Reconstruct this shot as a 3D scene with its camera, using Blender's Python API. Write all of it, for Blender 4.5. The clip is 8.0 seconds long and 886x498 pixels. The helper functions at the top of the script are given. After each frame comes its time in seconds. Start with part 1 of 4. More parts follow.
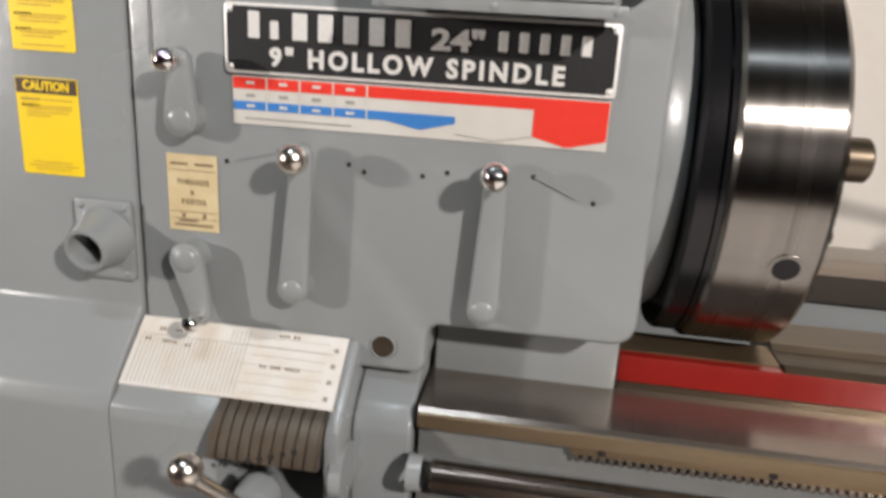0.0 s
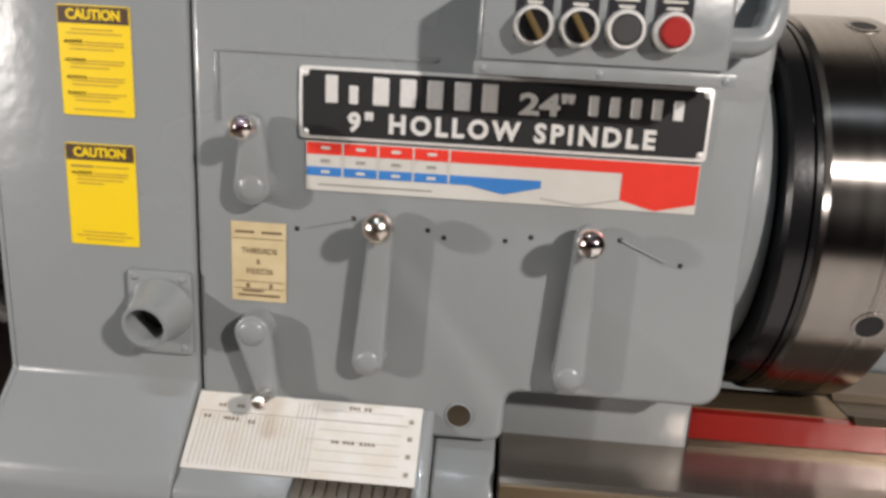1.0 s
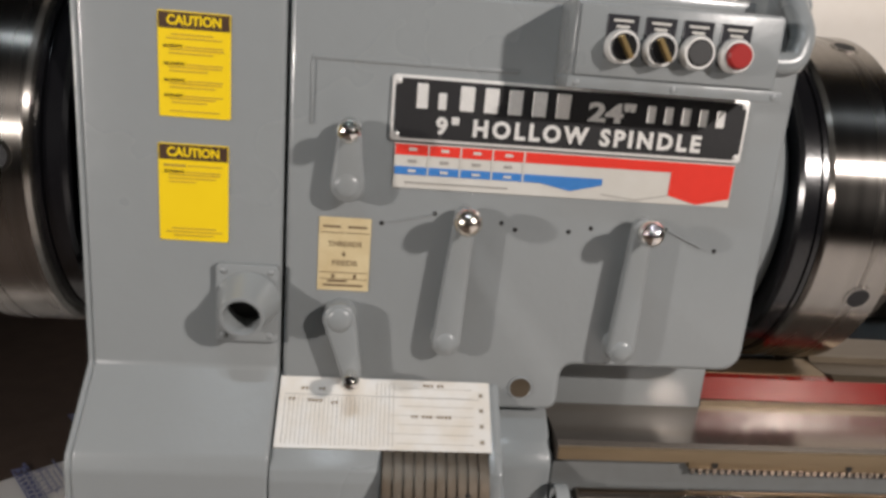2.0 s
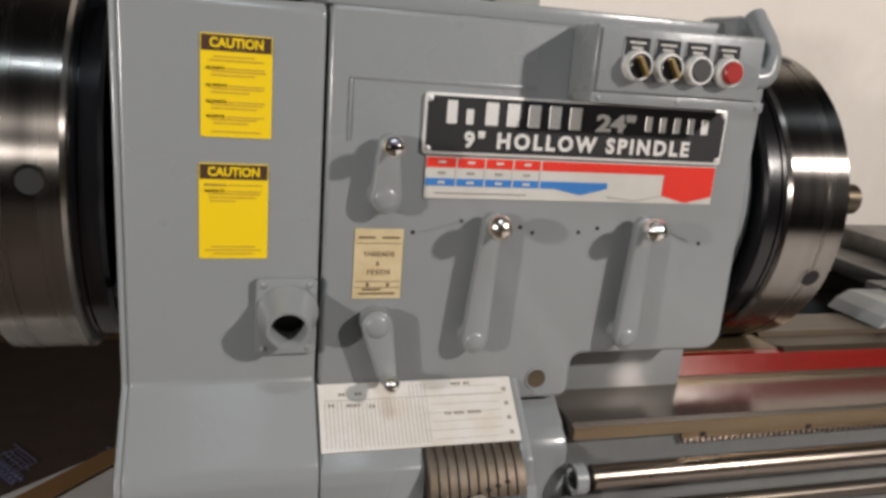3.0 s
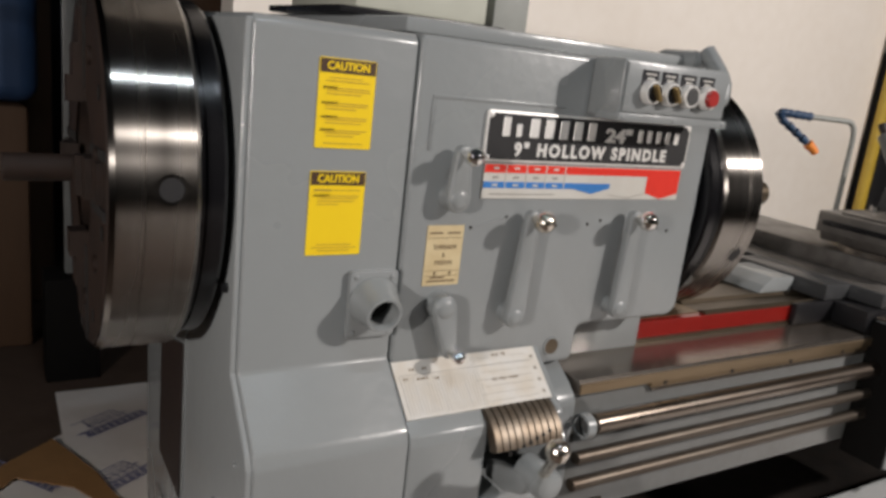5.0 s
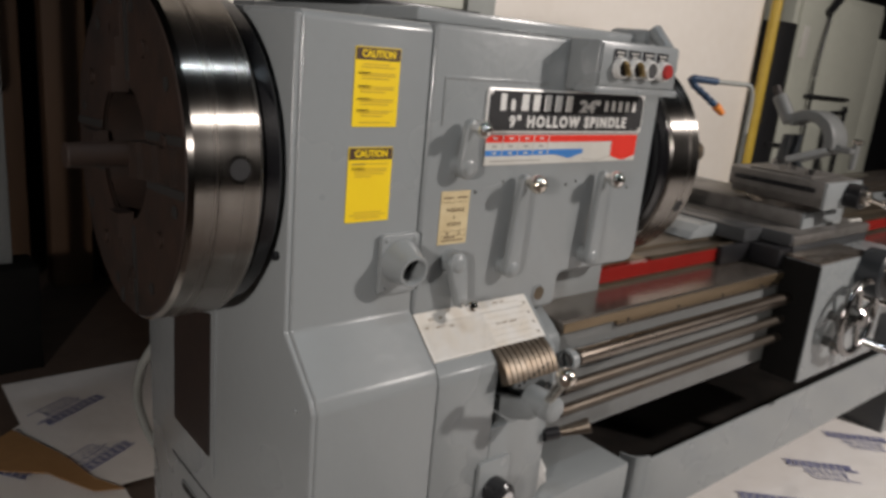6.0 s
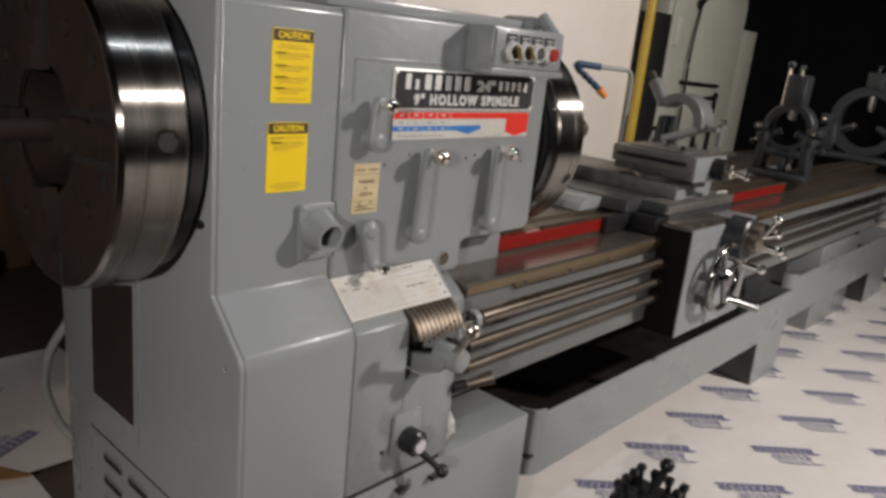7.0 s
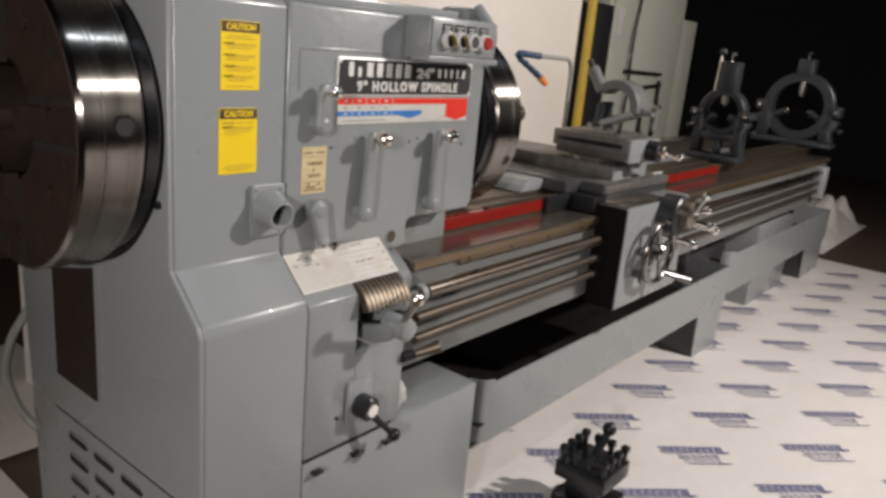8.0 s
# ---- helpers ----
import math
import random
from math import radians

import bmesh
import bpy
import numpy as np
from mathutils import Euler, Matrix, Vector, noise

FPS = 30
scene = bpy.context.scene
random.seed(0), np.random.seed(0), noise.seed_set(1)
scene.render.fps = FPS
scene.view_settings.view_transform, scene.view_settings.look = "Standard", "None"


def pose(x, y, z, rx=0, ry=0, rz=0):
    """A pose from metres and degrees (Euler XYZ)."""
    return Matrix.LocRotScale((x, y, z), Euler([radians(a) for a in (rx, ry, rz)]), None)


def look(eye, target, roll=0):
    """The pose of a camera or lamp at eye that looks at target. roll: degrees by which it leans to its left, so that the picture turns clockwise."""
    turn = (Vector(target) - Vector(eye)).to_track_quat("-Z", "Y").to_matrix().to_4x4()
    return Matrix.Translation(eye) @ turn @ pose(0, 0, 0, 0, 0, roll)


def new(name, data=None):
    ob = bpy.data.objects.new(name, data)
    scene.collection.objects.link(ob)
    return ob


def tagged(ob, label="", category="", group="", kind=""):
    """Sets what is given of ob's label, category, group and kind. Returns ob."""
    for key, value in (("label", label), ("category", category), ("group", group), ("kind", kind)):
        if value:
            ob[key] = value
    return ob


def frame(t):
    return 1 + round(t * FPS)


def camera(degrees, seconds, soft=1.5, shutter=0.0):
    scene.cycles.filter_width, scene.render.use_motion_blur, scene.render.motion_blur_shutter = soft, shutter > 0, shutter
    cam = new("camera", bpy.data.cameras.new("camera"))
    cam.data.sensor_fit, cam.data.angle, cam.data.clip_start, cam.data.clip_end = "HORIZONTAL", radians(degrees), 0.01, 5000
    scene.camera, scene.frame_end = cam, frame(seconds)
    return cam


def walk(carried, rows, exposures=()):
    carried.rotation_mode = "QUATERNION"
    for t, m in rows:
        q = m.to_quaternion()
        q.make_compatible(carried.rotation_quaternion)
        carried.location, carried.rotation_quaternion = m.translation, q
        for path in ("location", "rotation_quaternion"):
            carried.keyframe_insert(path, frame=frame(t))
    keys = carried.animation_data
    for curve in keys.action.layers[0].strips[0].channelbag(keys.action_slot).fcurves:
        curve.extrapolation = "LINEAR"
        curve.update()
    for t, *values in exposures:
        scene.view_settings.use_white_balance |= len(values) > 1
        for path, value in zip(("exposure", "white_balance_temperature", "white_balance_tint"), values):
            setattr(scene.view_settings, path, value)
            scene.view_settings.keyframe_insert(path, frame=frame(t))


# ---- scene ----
cam = camera(61.5, 8.0, soft=3.2, shutter=0.5)
METRES, EYE, TILT, LEAN, TURN = 1.27, 1.09, 0.0, 0.0, 7.8
ROWS = [
    (0.0, 0.0, 0.0, 0.0, 1.0, -17.3, -3.2),
    (0.5, -0.0496, 0.0284, 0.0105, -1.43, -15.73, -1.27),
    (1.0, -0.102, 0.0259, 0.0181, -3.56, -15.04, -3.05),
    (1.5, -0.1744, 0.0041, 0.0282, -7.06, -16.14, -4.51),
    (3.0, -0.3922, -0.0064, 0.0306, -22.88, -14.53, -4.3),
    (3.5, -0.4405, 0.0022, 0.0362, -26.11, -14.61, -5.2),
    (4.0, -0.5222, 0.0267, 0.0433, -32.07, -14.07, -4.38),
    (5.5, -0.7179, 0.0203, 0.0392, -41.25, -14.64, -6.72),
    (6.0, -0.8066, 0.0312, 0.0431, -46.8, -15.41, -5.26),
    (6.5, -0.8637, 0.0207, 0.0431, -51.86, -15.34, -5.18),
    (7.0, -0.8764, -0.0089, 0.0372, -54.76, -15.54, -5.83),
    (7.5, -0.9008, -0.0396, 0.0339, -56.31, -16.11, -5.66),
    (8.0, -0.9258, -0.0667, 0.0336, -58.19, -15.65, -5.14),
]
walk(cam, [(t, pose(0, 0, EYE, TILT, LEAN, TURN) @ pose(METRES * x, METRES * y, METRES * z, 90 + pitch, roll, yaw)) for t, x, y, z, yaw, pitch, roll in ROWS],
     [(0.0, 0.28), (1.0, 0.15), (1.5, 0.06), (3.5, -0.07), (5.5, -0.12), (6.5, -0.33), (7.0, -0.22), (7.5, -0.05), (8.0, 0.0)])

# ---- world and light ----
world = bpy.data.worlds.new("world")
scene.world = world
world.use_nodes = True
world.node_tree.nodes["Background"].inputs[0].default_value = (1.0, 0.93, 0.84, 1)
world.node_tree.nodes["Background"].inputs[1].default_value = 0.06


def area_lamp(name, eye, target, size, watts, colour, wide=None):
    data = bpy.data.lights.new(name, "AREA")
    data.energy, data.color, data.size = watts, colour, size
    if wide:
        data.shape, data.size_y = "RECTANGLE", wide
    ob = new(name, data)
    ob.matrix_world = look(eye, target)
    return ob


WARM = (1.0, 0.918, 0.870)
area_lamp("work_light_right", (2.0, -1.75, 2.6), (0.6, 0.9, 0.6), 0.14, 125, WARM)
spot = bpy.data.lights.new("work_light_left", "SPOT")
spot.energy, spot.color, spot.shadow_soft_size, spot.spot_size, spot.spot_blend = 130, WARM, 0.055, radians(125), 1.0
new("work_light_left", spot).matrix_world = look((-2.3, -0.62, 1.35), (-0.20, 0.676, 0.86))
area_lamp("ceiling_lamp", (-0.45, -0.38, 3.2), (-0.45, 0.1, 0.0), 0.60, 11, (0.80, 0.90, 1.0), 0.05)


# ---- materials ----
def material(name, colour, rough=0.5, metal=0.0, grain=0.0, scale=40.0, bump=0.0, bump_scale=120.0, second=None,
             stain=0.0, stain_scale=5.0, coat=0.0, stretch=(1, 1, 1), rough_var=0.0, turned=0.0, groove=0):
    """A principled material: fine grain, large stains and relief, in metres."""
    m = bpy.data.materials.new(name)
    m.use_nodes = True
    nt = m.node_tree
    nodes, links = nt.nodes, nt.links
    b = nodes["Principled BSDF"]
    b.inputs["Roughness"].default_value = rough
    b.inputs["Metallic"].default_value = metal
    b.inputs["Coat Weight"].default_value = coat
    geo = nodes.new("ShaderNodeNewGeometry")
    mapping = nodes.new("ShaderNodeMapping")
    mapping.inputs["Scale"].default_value = stretch
    links.new(geo.outputs["Position"], mapping.inputs["Vector"])
    n1 = nodes.new("ShaderNodeTexNoise")
    n1.inputs["Scale"].default_value = scale
    n1.inputs["Detail"].default_value = 6
    n2 = nodes.new("ShaderNodeTexNoise")
    n2.inputs["Scale"].default_value = stain_scale
    n2.inputs["Detail"].default_value = 4
    for n in (n1, n2):
        links.new(mapping.outputs[0], n.inputs["Vector"])
    second = second or tuple(c * 0.55 for c in colour)
    mix1 = nodes.new("ShaderNodeMix")
    mix1.data_type = "RGBA"
    mix1.inputs[6].default_value = (*colour, 1)
    mix1.inputs[7].default_value = (*second, 1)
    r1 = nodes.new("ShaderNodeMapRange")
    r1.inputs[1].default_value, r1.inputs[2].default_value = 0.35, 0.75
    r1.inputs[3].default_value, r1.inputs[4].default_value = 0.0, grain
    links.new(n1.outputs[0], r1.inputs[0])
    r2 = nodes.new("ShaderNodeMapRange")
    r2.inputs[1].default_value, r2.inputs[2].default_value = 0.45, 0.75
    r2.inputs[3].default_value, r2.inputs[4].default_value = 0.0, stain
    links.new(n2.outputs[0], r2.inputs[0])
    add = nodes.new("ShaderNodeMath")
    add.operation = "ADD"
    add.use_clamp = True
    links.new(r1.outputs[0], add.inputs[0])
    links.new(r2.outputs[0], add.inputs[1])
    links.new(add.outputs[0], mix1.inputs[0])
    links.new(mix1.outputs[2], b.inputs["Base Color"])
    if turned:
        along = nodes.new("ShaderNodeCombineXYZ")
        along.inputs[groove].default_value = 1.0
        b.inputs["Anisotropic"].default_value = turned
        links.new(along.outputs[0], b.inputs["Tangent"])
    if rough_var:
        r3 = nodes.new("ShaderNodeMapRange")
        r3.inputs[1].default_value, r3.inputs[2].default_value = 0.3, 0.7
        r3.inputs[3].default_value, r3.inputs[4].default_value = max(0.03, rough - rough_var), min(1, rough + rough_var)
        links.new(n2.outputs[0], r3.inputs[0])
        links.new(r3.outputs[0], b.inputs["Roughness"])
    if bump:
        n3 = nodes.new("ShaderNodeTexNoise")
        n3.inputs["Scale"].default_value = bump_scale
        n3.inputs["Detail"].default_value = 3
        links.new(mapping.outputs[0], n3.inputs["Vector"])
        bp = nodes.new("ShaderNodeBump")
        bp.inputs["Strength"].default_value = 1.0
        bp.inputs["Distance"].default_value = bump
        links.new(n3.outputs[0], bp.inputs["Height"])
        links.new(bp.outputs[0], b.inputs["Normal"])
    return m


GREY = material("grey machine enamel", (0.245, 0.262, 0.265), 0.30, 0, 0.10, 60, 0.0006, 45, (0.20, 0.21, 0.21), 0.12, 3, 0.15, rough_var=0.08)
GREY_DARK = material("dark grey for saddle and shaded parts", (0.048, 0.050, 0.052), 0.30, 0, 0.2, 50, 0.0006, 60, None, 0.25, 4)
# Near-black grey: the fall-off of light along the bed is in this colour.
GREY_DIM = material("grey castings darkened for dim light", (0.027, 0.031, 0.035), 0.36, 0, 0.2, 50, 0.0006, 60, None, 0.25, 4)
STEEL = material("turned steel", (0.36, 0.34, 0.315), 0.26, 1, 0.5, 26, 0.0, 300, (0.27, 0.25, 0.225), 0.35, 5, stretch=(7, 0.25, 0.25), rough_var=0.04, turned=0.98)
WAY = material("ground bed way steel", (0.29, 0.262, 0.235), 0.25, 0.85, 0.6, 40, 0.00003, 300, (0.24, 0.19, 0.14), 0.4, 5, stretch=(0.08, 1.5, 1.5), rough_var=0.06, turned=0.6, groove=1)
WAY_DARK = material("dark oily inner way", (0.15, 0.12, 0.085), 0.36, 0.8, 0.5, 40, 0.0002, 120, (0.06, 0.045, 0.03), 0.5, 8, stretch=(0.2, 1, 1))
WAY_RIM = material("oily brown way edge", (0.25, 0.19, 0.12), 0.38, 0.8, 0.5, 40, 0.0002, 120, (0.12, 0.08, 0.04), 0.5, 8, stretch=(0.2, 1, 1))
LEAD = material("oily lead screw steel", (0.25, 0.22, 0.19), 0.30, 1, 0.6, 40, 0.0001, 200, (0.16, 0.12, 0.09), 0.5, 6, stretch=(0.3, 1, 1), rough_var=0.08)
ROD = material("oily brown rod steel", (0.115, 0.098, 0.08), 0.42, 0.8, 0.5, 40, 0.0001, 200, (0.07, 0.05, 0.035), 0.6, 5, stretch=(0.3, 1, 1), rough_var=0.08)
SLIDE = material("dark oily ground steel", (0.20, 0.19, 0.178), 0.42, 0.5, 0.4, 40, 0.0002, 120, (0.06, 0.052, 0.045), 0.45, 9, rough_var=0.10)
CHROME = material("chrome", (0.85, 0.83, 0.80), 0.09, 1, 0.1, 60)
CHROME_WORN = material("worn chrome", (0.78, 0.72, 0.64), 0.24, 1, 0.3, 120, 0.0001, 300)
BLACK = material("black oxide steel", (0.018, 0.018, 0.02), 0.28, 0.3, 0.3, 60, 0.0001, 200, rough_var=0.08)
PLATE_BLACK = material("black oiled plate", (0.006, 0.006, 0.007), 0.2, 0, 0.3, 60, 0.0001, 200)
BLACK_MATT = material("black crackle paint", (0.006, 0.006, 0.007), 0.6, 0, 0.4, 300, 0.0004, 700, (0.016, 0.016, 0.017))
# Rust brown, darkened further to hold the shade on the left chuck's face.
RUST = material("brown rusty chuck face in shade", (0.026, 0.013, 0.008), 0.68, 0.1, 0.7, 30, 0.0006, 90, (0.010, 0.006, 0.004), 0.8, 9)
RED = material("red enamel", (0.23, 0.012, 0.009), 0.20, 0, 0.2, 40, 0.0008, 25, None, 0.2, 8, 0.25)
BROWN_DARK = material("dark brown", (0.026, 0.017, 0.014), 0.5, 0, 0.5, 30, 0.0004, 80, (0.014, 0.011, 0.010), 0.5, 7)
GREY_BED = material("darker mottled grey", (0.165, 0.172, 0.17), 0.36, 0, 0.25, 50, 0.0006, 45, (0.10, 0.095, 0.085), 0.35, 4, rough_var=0.08)
RED_PRINT = material("red print", (0.72, 0.05, 0.035), 0.25, 0, 0.15, 60, 0.0005, 60)
BLUE_PRINT = material("blue print", (0.05, 0.20, 0.52), 0.3, 0, 0.2, 80)
PLATE_WHITE = material("off-white plate enamel", (0.58, 0.57, 0.53), 0.28, 0.0, 0.2, 90, 0.0002, 60, (0.45, 0.42, 0.36), 0.2, 14)
ALU = material("pale aluminium lettering and bezels", (0.80, 0.79, 0.76), 0.38, 0.25, 0.25, 200, 0.0001, 400)
YELLOW = material("yellow sticker vinyl", (0.84, 0.60, 0.008), 0.42, 0, 0.12, 30, 0, 100, (0.7, 0.44, 0.005), 0.1, 12)
LABEL_BROWN = material("dark brown sticker band", (0.06, 0.03, 0.015), 0.5, 0, 0.2, 60)
PRINT_DARK = material("faded dark print", (0.40, 0.27, 0.03), 0.6, 0, 0.3, 200)
PRINT_FAINT = material("faint brown print", (0.44, 0.29, 0.025), 0.6, 0, 0.4, 260, second=(0.74, 0.52, 0.02))
PRINT_GREY = material("grey print", (0.28, 0.27, 0.25), 0.6, 0, 0.3, 200, second=(0.42, 0.40, 0.37))
CREAM = material("aged cream card", (0.60, 0.50, 0.30), 0.5, 0, 0.35, 70, 0, 100, (0.42, 0.30, 0.14), 0.4, 30)
CARD_PRINT = material("brown print", (0.16, 0.11, 0.06), 0.6, 0, 0.2, 100)
CHART = material("thread chart card", (0.62, 0.607, 0.575), 0.35, 0, 0.25, 60, 0, 100, (0.50, 0.40, 0.26), 0.35, 22)
CHART_LINE = material("fine chart ruling", (0.36, 0.335, 0.29), 0.5, 0, 0.3, 200)
DARK_HOLE = material("dark inside", (0.01, 0.009, 0.008), 0.8)
WHEEL = material("dull dark chrome", (0.30, 0.29, 0.28), 0.16, 1, 0.3, 60, 0.0001, 200)
GOLD = material("brass selector bar", (0.62, 0.45, 0.20), 0.3, 0.9, 0.2, 80)
BUTTON_RED = material("red button plastic", (0.34, 0.02, 0.018), 0.35, 0, 0.1, 100)
BUTTON_BLACK = material("dark button plastic", (0.045, 0.045, 0.045), 0.45, 0, 0.1, 100)
LEGEND = material("black legend plate", (0.03, 0.03, 0.035), 0.3, 0.2, 0.3, 150)
PLASTIC_BLACK = material("black plastic", (0.015, 0.015, 0.016), 0.25, 0, 0.1, 100)
WALL = material("warm white plaster", (0.86, 0.81, 0.74), 0.75, 0, 0.15, 20, 0.001, 12, (0.66, 0.58, 0.48), 0.25, 1.5)
CONCRETE = material("dark workshop concrete", (0.09, 0.062, 0.047), 0.6, 0, 0.5, 15, 0.001, 40, None, 0.5, 2)
PAPER = material("white building wrap", (0.74, 0.71, 0.68), 0.55, 0, 0.15, 25, 0.008, 7, (0.62, 0.56, 0.49), 0.25, 3)
PRINT_BLUE = material("blue wrap print", (0.085, 0.095, 0.24), 0.6, 0, 0.8, 130, second=(0.42, 0.42, 0.50))
CARTON = material("brown carton", (0.30, 0.16, 0.06), 0.75, 0, 0.3, 30, 0.0005, 80, None, 0.3, 5)
CABINET = material("grey-green cabinet paint", (0.48, 0.49, 0.42), 0.42, 0, 0.15, 30, 0.0004, 40, None, 0.25, 2)
YELLOW_PIPE = material("yellow pipe paint", (0.55, 0.38, 0.05), 0.35, 0, 0.3, 30, 0.0004, 60, None, 0.3, 6)
HOSE_BLUE = material("blue hose plastic", (0.03, 0.07, 0.14), 0.4, 0, 0.2, 60)
ORANGE = material("orange nozzle plastic", (0.80, 0.26, 0.05), 0.4, 0, 0.1, 60)
# The unlit hall's darkness is put into this near-black colour.
DARK = material("unlit hall surface", (0.020, 0.020, 0.023), 0.8, 0, 0.4, 3, 0, 10, None, 0.4, 0.8)
WOOD = material("rough brown timber", (0.11, 0.06, 0.032), 0.7, 0, 0.6, 12, 0.001, 60, None, 0.5, 4, stretch=(1, 1, 0.15))
TRAY_BLACK = material("black chip tray inside", (0.008, 0.0075, 0.007), 0.45, 0, 0.5, 30, 0.0008, 70, (0.018, 0.013, 0.010), 0.5, 6, rough_var=0.12)
# Low-specular black that stands in for shade.
SHADE_BLACK = material("matt shade black", (0.006, 0.0055, 0.005), 0.8, 0, 0.4, 30, 0, 100)
SHADE_BLACK.node_tree.nodes["Principled BSDF"].inputs["Specular IOR Level"].default_value = 0.12
BRONZE = material("oily bronze gear", (0.165, 0.14, 0.112), 0.44, 0.8, 0.5, 60, 0.0002, 200, (0.11, 0.075, 0.045), 0.4, 12)
CLEAR = material("clear plastic bag", (0.62, 0.62, 0.60), 0.2, 0, 0.3, 60, 0.003, 60)
BLUE_TARP = material("blue covers in the dark", (0.02, 0.05, 0.12), 0.6, 0, 0.4, 8, 0.002, 12)
CABLE = material("grey cable", (0.28, 0.29, 0.27), 0.5, 0, 0.2, 60)

# ---- mesh helpers ----
WORLD_AT = {}


def box_bm(x0, x1, y0, y1, z0, z1, bevel=0.0, segments=2, bm=None):
    made = bm or bmesh.new()
    got = bmesh.ops.create_cube(made, size=1.0)
    vs = got["verts"]
    for v in vs:
        v.co = Vector(((x0 + x1) / 2 + v.co.x * (x1 - x0), (y0 + y1) / 2 + v.co.y * (y1 - y0), (z0 + z1) / 2 + v.co.z * (z1 - z0)))
    if bevel:
        es = list({e for v in vs for e in v.link_edges})
        bmesh.ops.bevel(made, geom=es, offset=bevel, segments=segments, affect="EDGES", profile=0.5)
    return made


AXES = {"x": Matrix.Rotation(math.pi / 2, 4, "Y"), "y": Matrix.Rotation(-math.pi / 2, 4, "X"), "z": Matrix.Identity(4)}


def turned_bm(profile, at, axis="x", steps=48, bm=None, m=None):
    """A turned body: profile rows (distance along the axis, radius); closed where the radius is 0."""
    made = bm or bmesh.new()
    turn = m if m is not None else Matrix.Translation(at) @ AXES[axis]
    rings = []
    for d, r in profile:
        if r <= 1e-6:
            rings.append([made.verts.new(turn @ Vector((0, 0, d)))])
        else:
            rings.append([made.verts.new(turn @ Vector((r * math.cos(2 * math.pi * k / steps), r * math.sin(2 * math.pi * k / steps), d))) for k in range(steps)])
    for a, b in zip(rings, rings[1:]):
        for k in range(steps):
            n = (k + 1) % steps
            if len(a) == 1 and len(b) == 1:
                continue
            if len(a) == 1:
                made.faces.new((a[0], b[k], b[n]))
            elif len(b) == 1:
                made.faces.new((a[k], b[0], a[n]))
            else:
                made.faces.new((a[k], b[k], b[n], a[n]))
    bmesh.ops.recalc_face_normals(made, faces=made.faces)
    return made


def rod_bm(a, b, r, steps=20, bm=None, r2=None):
    a, b = Vector(a), Vector(b)
    m = Matrix.Translation(a) @ (b - a).to_track_quat("Z", "Y").to_matrix().to_4x4()
    d = (b - a).length
    c = min(r, r2 or r) * 0.12
    return turned_bm([(0, 0), (0, r - c), (c, r), (d - c, r2 or r), (d, (r2 or r) - c), (d, 0)], None, steps=steps, bm=bm, m=m)


def ball_bm(c, r, bm=None, flat=1.0):
    made = bm or bmesh.new()
    bmesh.ops.create_uvsphere(made, u_segments=28, v_segments=18, radius=r, matrix=Matrix.Translation(c) @ Matrix.Diagonal((1, flat, 1, 1)))
    return made


def prism_bm(points, d0, d1, axis="x", bevel=0.0, segments=2, bm=None):
    """A polygon drawn out along an axis. points: (y, z) for x, (x, z) for y, (x, y) for z."""
    made = bm or bmesh.new()

    def at(p, d):
        return Vector({"x": (d, p[0], p[1]), "y": (p[0], d, p[1]), "z": (p[0], p[1], d)}[axis])
    a = [made.verts.new(at(p, d0)) for p in points]
    b = [made.verts.new(at(p, d1)) for p in points]
    n = len(points)
    fs = [made.faces.new(a), made.faces.new(b[::-1])]
    for k in range(n):
        fs.append(made.faces.new((a[k], b[k], b[(k + 1) % n], a[(k + 1) % n])))
    bmesh.ops.recalc_face_normals(made, faces=fs)
    if bevel:
        es = list({e for f in fs for e in f.edges})
        bmesh.ops.bevel(made, geom=es, offset=bevel, segments=segments, affect="EDGES", profile=0.5)
    return made


def rounded(x0, x1, z0, z1, r, n=5):
    out = []
    for cx, cz, a0 in ((x1 - r, z1 - r, 0), (x0 + r, z1 - r, 90), (x0 + r, z0 + r, 180), (x1 - r, z0 + r, 270)):
        for k in range(n + 1):
            a = radians(a0 + 90 * k / n)
            out.append((cx + r * math.cos(a), cz + r * math.sin(a)))
    return out


def tube_bm(path, r, steps=12, bm=None):
    made = bm or bmesh.new()
    path = [Vector(p) for p in path]
    rings = []
    for k, p in enumerate(path):
        d = (path[min(k + 1, len(path) - 1)] - path[max(k - 1, 0)]).normalized()
        q = d.to_track_quat("Z", "Y").to_matrix()
        rings.append([made.verts.new(p + q @ Vector((r * math.cos(2 * math.pi * s / steps), r * math.sin(2 * math.pi * s / steps), 0))) for s in range(steps)])
    for a, b in zip(rings, rings[1:]):
        for s in range(steps):
            made.faces.new((a[s], b[s], b[(s + 1) % steps], a[(s + 1) % steps]))
    made.faces.new(rings[0])
    made.faces.new(rings[-1][::-1])
    bmesh.ops.recalc_face_normals(made, faces=made.faces)
    return made


def bend(points, n=6):
    """A smooth path through corner points (quadratic corners)."""
    points = [Vector(p) for p in points]
    out = [points[0]]
    for a, b, c in zip(points, points[1:], points[2:]):
        s, e = b.lerp(a, 0.35), b.lerp(c, 0.35)
        for k in range(n + 1):
            u = k / n
            out.append(s.lerp(b, u).lerp(b.lerp(e, u), u))
    out.append(points[-1])
    return out


def smooth(bm, angle=35):
    for f in bm.faces:
        f.smooth = True
    for e in bm.edges:
        if len(e.link_faces) == 2 and e.calc_face_angle(0) > radians(angle):
            e.smooth = False


